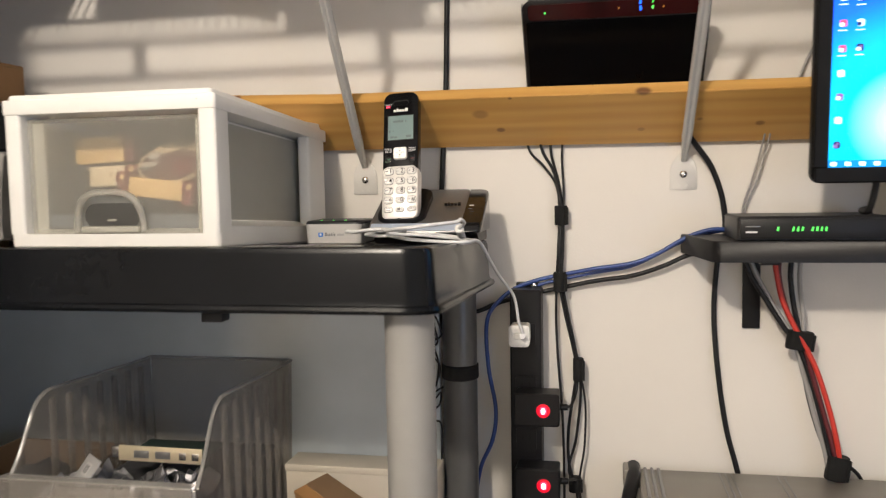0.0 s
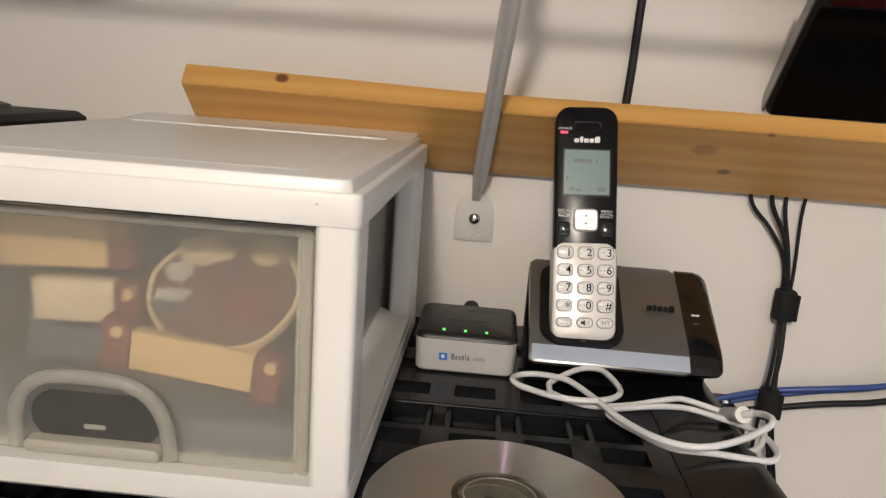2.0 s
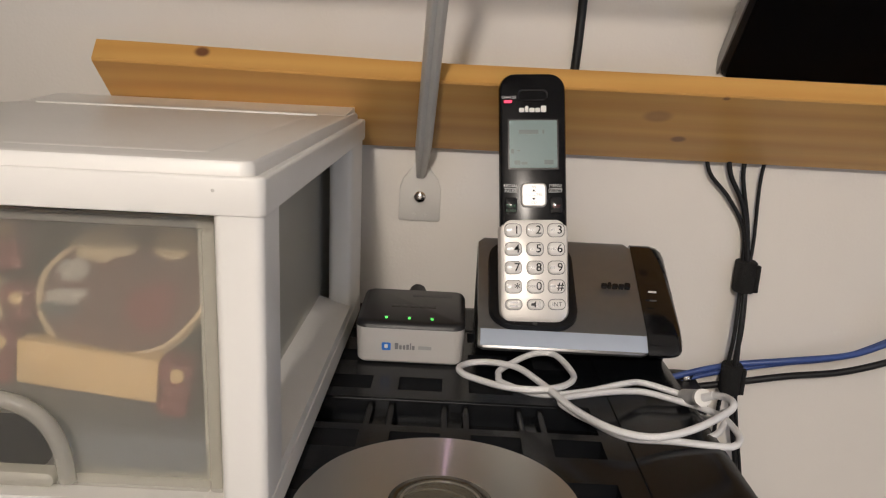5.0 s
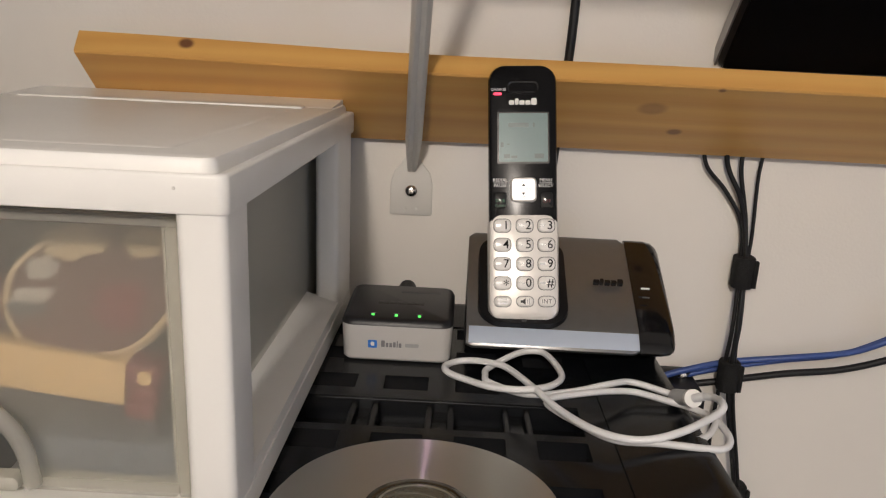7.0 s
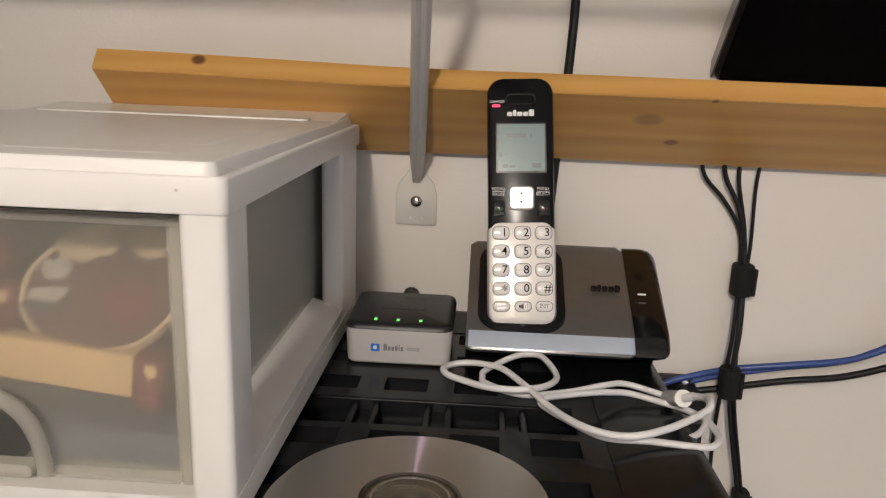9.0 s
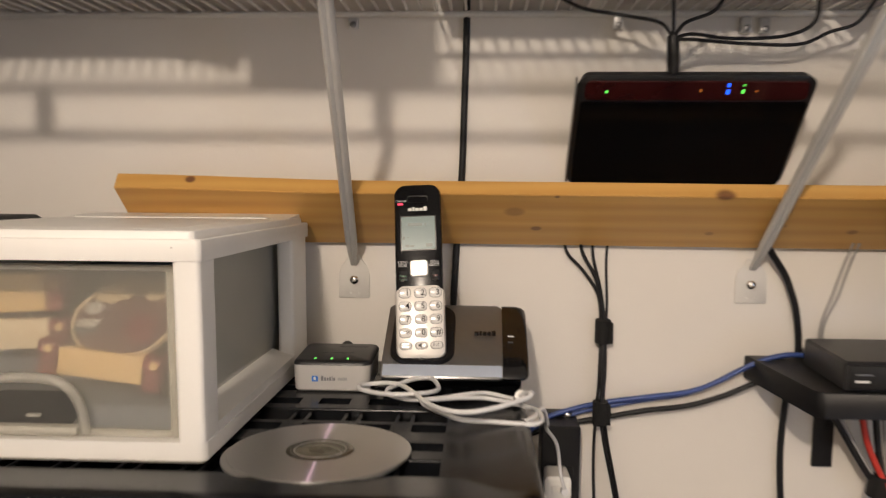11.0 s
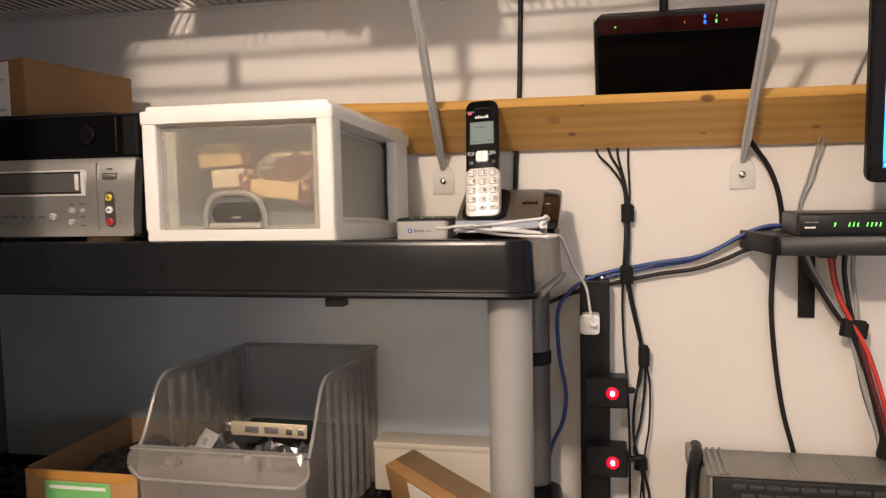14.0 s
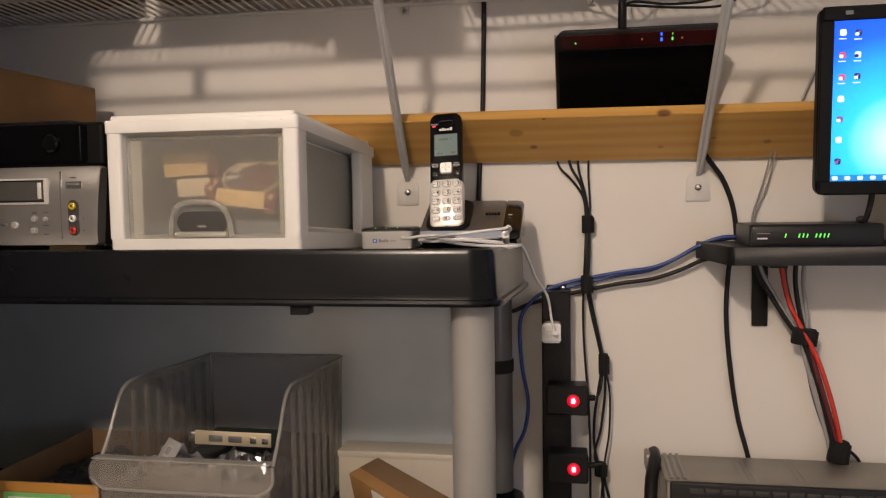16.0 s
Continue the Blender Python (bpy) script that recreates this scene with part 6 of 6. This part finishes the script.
def crumpled(x, y, z, sx, sy, h, seed):
    bm = bmesh.new()
    n_ = 12
    g = [[bm.verts.new((x + sx * (i / n_ - 0.5), y + sy * (j / n_ - 0.5), z + h * (0.5 + 0.9 * noise.noise(Vector((i * 0.6 + seed, j * 0.6, seed))) + 0.35 * noise.noise(Vector((i * 1.7, j * 1.7 + seed, 3)))) * math.sin(math.pi * min(max(i / n_, 0.04), 0.96)) ** 0.4)) for i in range(n_ + 1)] for j in range(n_ + 1)]
    fs = [bm.faces.new((g[j][i], g[j][i + 1], g[j + 1][i + 1], g[j + 1][i])) for j in range(n_) for i in range(n_)]
    ex = bmesh.ops.extrude_face_region(bm, geom=fs)
    bmesh.ops.translate(bm, vec=(0, 0, -0.004), verts=[q for q in ex["geom"] if isinstance(q, bmesh.types.BMVert)])
    return bm


solid("foil_bag", crumpled(-0.150, -0.262, 1.166, 0.085, 0.070, 0.030, 2.3), FOIL, "crumpled silver foil bag in the clear bin", "bag", smooth=20)
solid("foil_bag", crumpled(-0.245, -0.268, 1.168, 0.070, 0.070, 0.026, 7.1), clear_plastic("clear_bag", (0.5, 0.5, 0.52), 0.4, 0.12), "crumpled clear bag in the clear bin", "bag", smooth=20)
heap = box(BX0 + 0.032, BX1 - 0.006, BYF + 0.020, BYB - 0.006, BZ + 0.0025, 1.166, 0.01, seg=3)
for v in heap.verts:
    v.co += noise.noise_vector(v.co * 30) * 0.004
solid("computer_scrap", heap, principled("dark_parts", (0.035, 0.035, 0.037), 0.5, vary=0.5, scale=60, bump=0.5, bump_scale=120), "dark heap of computer parts in the clear bin", "computer parts")
card = thing("expansion_card", "computer expansion card with a pale slotted bracket", "expansion card", (-0.168, -0.235, 1.170))
CM = pose(-0.167, -0.2475, 1.2045, 0, 2, 4)
br = part("bracket", box(-0.0475, 0.0475, -0.0008, 0.0008, -0.0085, 0.0085, 0.0004, m=CM), principled("cream_metal_bracket", (0.62, 0.54, 0.38), 0.35, metal=0.5), card, "pale metal bracket")
for x in (-0.0215, 0.003, 0.0255, 0.040):
    part("port", box(x - 0.0085 if x < 0.02 else x - 0.004, x + 0.0085 if x < 0.02 else x + 0.004, -0.0016, -0.0004, -0.0045, 0.0035, 0.0003, m=CM), GUN if x < 0.02 else CHROME, br)
part("bracket_tab", box(-0.0555, -0.0475, -0.0010, 0.0010, -0.0050, 0.0065, 0.0004, m=CM), CHROME, br)
part("board", box(-0.0450, 0.0450, 0.001, 0.066, -0.0080, -0.0062, 0.0004, m=CM), principled("dark_green_board", (0.012, 0.03, 0.018), 0.4), card, "dark circuit board")
wp = thing("white_packet", "small milky packet with a barred label in the bin", "packet", (-0.232, -0.285, 1.190))
PM = pose(-0.229, -0.286, 1.1985, 52, 0, -38)
pk = part("packet", box(-0.018, 0.018, -0.014, 0.014, -0.001, 0.001, 0.0005, m=PM), clear_plastic("milky_bag", (0.6, 0.6, 0.6), 0.25, 0.2), wp)
part("mark", box(-0.008, 0.006, -0.007, 0.007, 0.0009, 0.0014, 0.0002, m=PM), principled("grey_white_label", (0.45, 0.44, 0.43), 0.6), pk)
for k in range(4):
    part("print_bar", box(-0.0055 + 0.0026 * k, -0.0042 + 0.0026 * k, -0.0045, 0.0045, 0.0013, 0.0016, 0.0001, m=PM), PRINT, pk)

# open carton with the green label
oc = thing("open_carton", "open brown carton with a green label", "box", (-0.38, -0.21, LOW))
CX0, CX1, CY0, CY1, CT = -0.4550, -0.3035, -0.3150, -0.1000, 1.1640
fc = part("front_wall", box(CX0, CX1, CY0, CY0 + 0.004, LOW + 0.0005, CT, 0.001), CARD, oc)
# inner walls use darker cards, so the carton's inside shade is in the colour
part("back_wall", box(CX0, CX1, CY1 - 0.004, CY1, LOW + 0.0005, CT, 0.001), DARKCARD, oc)
part("side_wall", box(CX1 - 0.004, CX1, CY0 + 0.004, CY1 - 0.004, LOW + 0.0005, CT - 0.004, 0.001), BROWNCARD, oc)
part("side_wall", box(CX0, CX0 + 0.004, CY0 + 0.004, CY1 - 0.004, LOW + 0.0005, CT + 0.002, 0.001), DARKCARD, oc)
part("floor", box(CX0 + 0.004, CX1 - 0.004, CY0 + 0.004, CY1 - 0.004, LOW + 0.0005, LOW + 0.004, 0.001), DARKCARD, oc)
lb = part("label", slab(-0.4270, -0.3390, 1.110, 1.1515, [(0.0003, 0), (0.0008, 0)], 0.001, 2, m=facing(0, CY0, 0)), GREENLABEL, fc, "bright green label")
part("label_text", slab(-0.421, -0.345, 1.1425, 1.1465, [(0.0008, 0), (0.0011, 0)], 0.0005, 1, m=facing(0, CY0, 0)), PAPER, lb)
# black sheet added for the shade inside the open carton
solid("black_bag", crumpled((CX0 + CX1) / 2, (CY0 + CY1) / 2 - 0.004, 1.128, 0.130, 0.180, 0.026, 4.4), principled("carton_shade_black", (0.006, 0.006, 0.007), 0.35, vary=0.3, scale=30), "crumpled black sheet standing for the shade inside the open carton", "bag", smooth=20)
part("tape", slab(-0.4400, -0.3100, 1.1535, 1.1636, [(0.0002, 0), (0.0005, 0)], 0.001, 2, m=facing(0, CY0, 0)), principled("orange_tape", (0.50, 0.24, 0.05), 0.4), fc, "orange tape along the edge")
solid("dark_bundle", crumpled(-0.379, -0.21, 1.108, 0.11, 0.16, 0.03, 4.4), BLACK, "black cables lying in the open carton", "cables", smooth=30)

# carton with a white label lying at an angle
tc_ = thing("small_carton", "small brown carton with a white label, lying aslant", "box", (0.03, -0.20, LOW))
along, across = Vector((0.745, -0.664, -0.070)).normalized(), Vector((0.600, 0.760, 0.240)).normalized()
up = along.cross(across).normalized()
across = up.cross(along)
TM = Matrix.Translation((-0.0173, -0.1356, 1.1513)) @ Matrix((along, across, up)).transposed().to_4x4()
tb = part("carton_body", box(0.0, 0.175, -0.046, 0.0, -0.052, 0.0, 0.0015, m=TM), CARD, tc_)
part("flap", box(0.002, 0.173, -0.030, -0.001, 0.0002, 0.0012, 0.0004, m=TM), DARKCARD, tb, "darker folded flap")
part("label", slab(0.052, 0.150, -0.040, -0.004, [(0.0002, 0), (0.0008, 0)], 0.001, 1, m=TM @ Matrix.Translation((0, -0.046, 0)) @ pose(0, 0, 0, 90, 0, 0)), PAPER, tb, "white label")
# ---- computer and its table ----
table = thing("work_table", "dark table under the computer", "table", (0.75, -0.3, 0))
part("tabletop", box(0.22, 1.45, -0.62, -0.03, 0.72, 0.75, 0.003), RESIN, table)
for x in (0.26, 1.40):
    for y in (-0.58, -0.07):
        part("leg", box(x - 0.02, x + 0.02, y - 0.02, y + 0.02, 0.0, 0.72, 0.002), BLACK, table)
pc = thing("computer_case", "grey computer case with a black vented front", "computer", (0.58, -0.08, 0.75))
CASE = principled("grey_case_metal", (0.26, 0.245, 0.22), 0.42, metal=0.3, vary=0.05, dirt=0.1)
part("body", box(0.352, 0.86, -0.118, -0.022, 0.7505, 1.1300, 0.003), CASE, pc)
top_p = part("top_panel", slab(0.350, 0.862, -0.120, -0.020, [(1.1295, 0.001), (1.1325, 0.0), (1.1340, 0.002)], 0.006), CASE, pc)
for x in (0.445, 0.452, 0.459, 0.512, 0.519):
    part("groove", box(x, x + 0.002, -0.112, -0.026, 1.1338, 1.1348, 0.0003, m=None), GUN, top_p)
handle = part("handle", tube([(0.344, -0.022, 1.137), (0.343, -0.050, 1.134), (0.336, -0.085, 1.118), (0.333, -0.112, 1.085), (0.333, -0.122, 1.03)], 0.0085, 6, 12), BLACK, pc, "rounded black corner guard")
part("corner_block", box(0.331, 0.352, -0.048, -0.018, 1.118, 1.1415, 0.003), CASE, pc)
for x in (0.3560, 0.3640, 0.3720):
    part("top_rib", box(x, x + 0.0042, -0.1195, -0.022, 1.1335, 1.1368, 0.001), GUN, top_p)
fpanel = part("front_panel", box(0.356, 0.858, -0.1265, -0.1185, 0.98, 1.1322, 0.002), BLACK, pc)
VENT = principled("vent_grey", (0.035, 0.034, 0.033), 0.4, vary=0.2)
for r in range(6):
    for c in range(24):
        x, z = 0.378 + 0.0196 * c + 0.0098 * (r % 2), 1.1230 - 0.0115 * r
        part("vent_cell", box(x, x + 0.0165, -0.1290, -0.1258, z - 0.0035, z + 0.0035, 0.0012), VENT, fpanel)
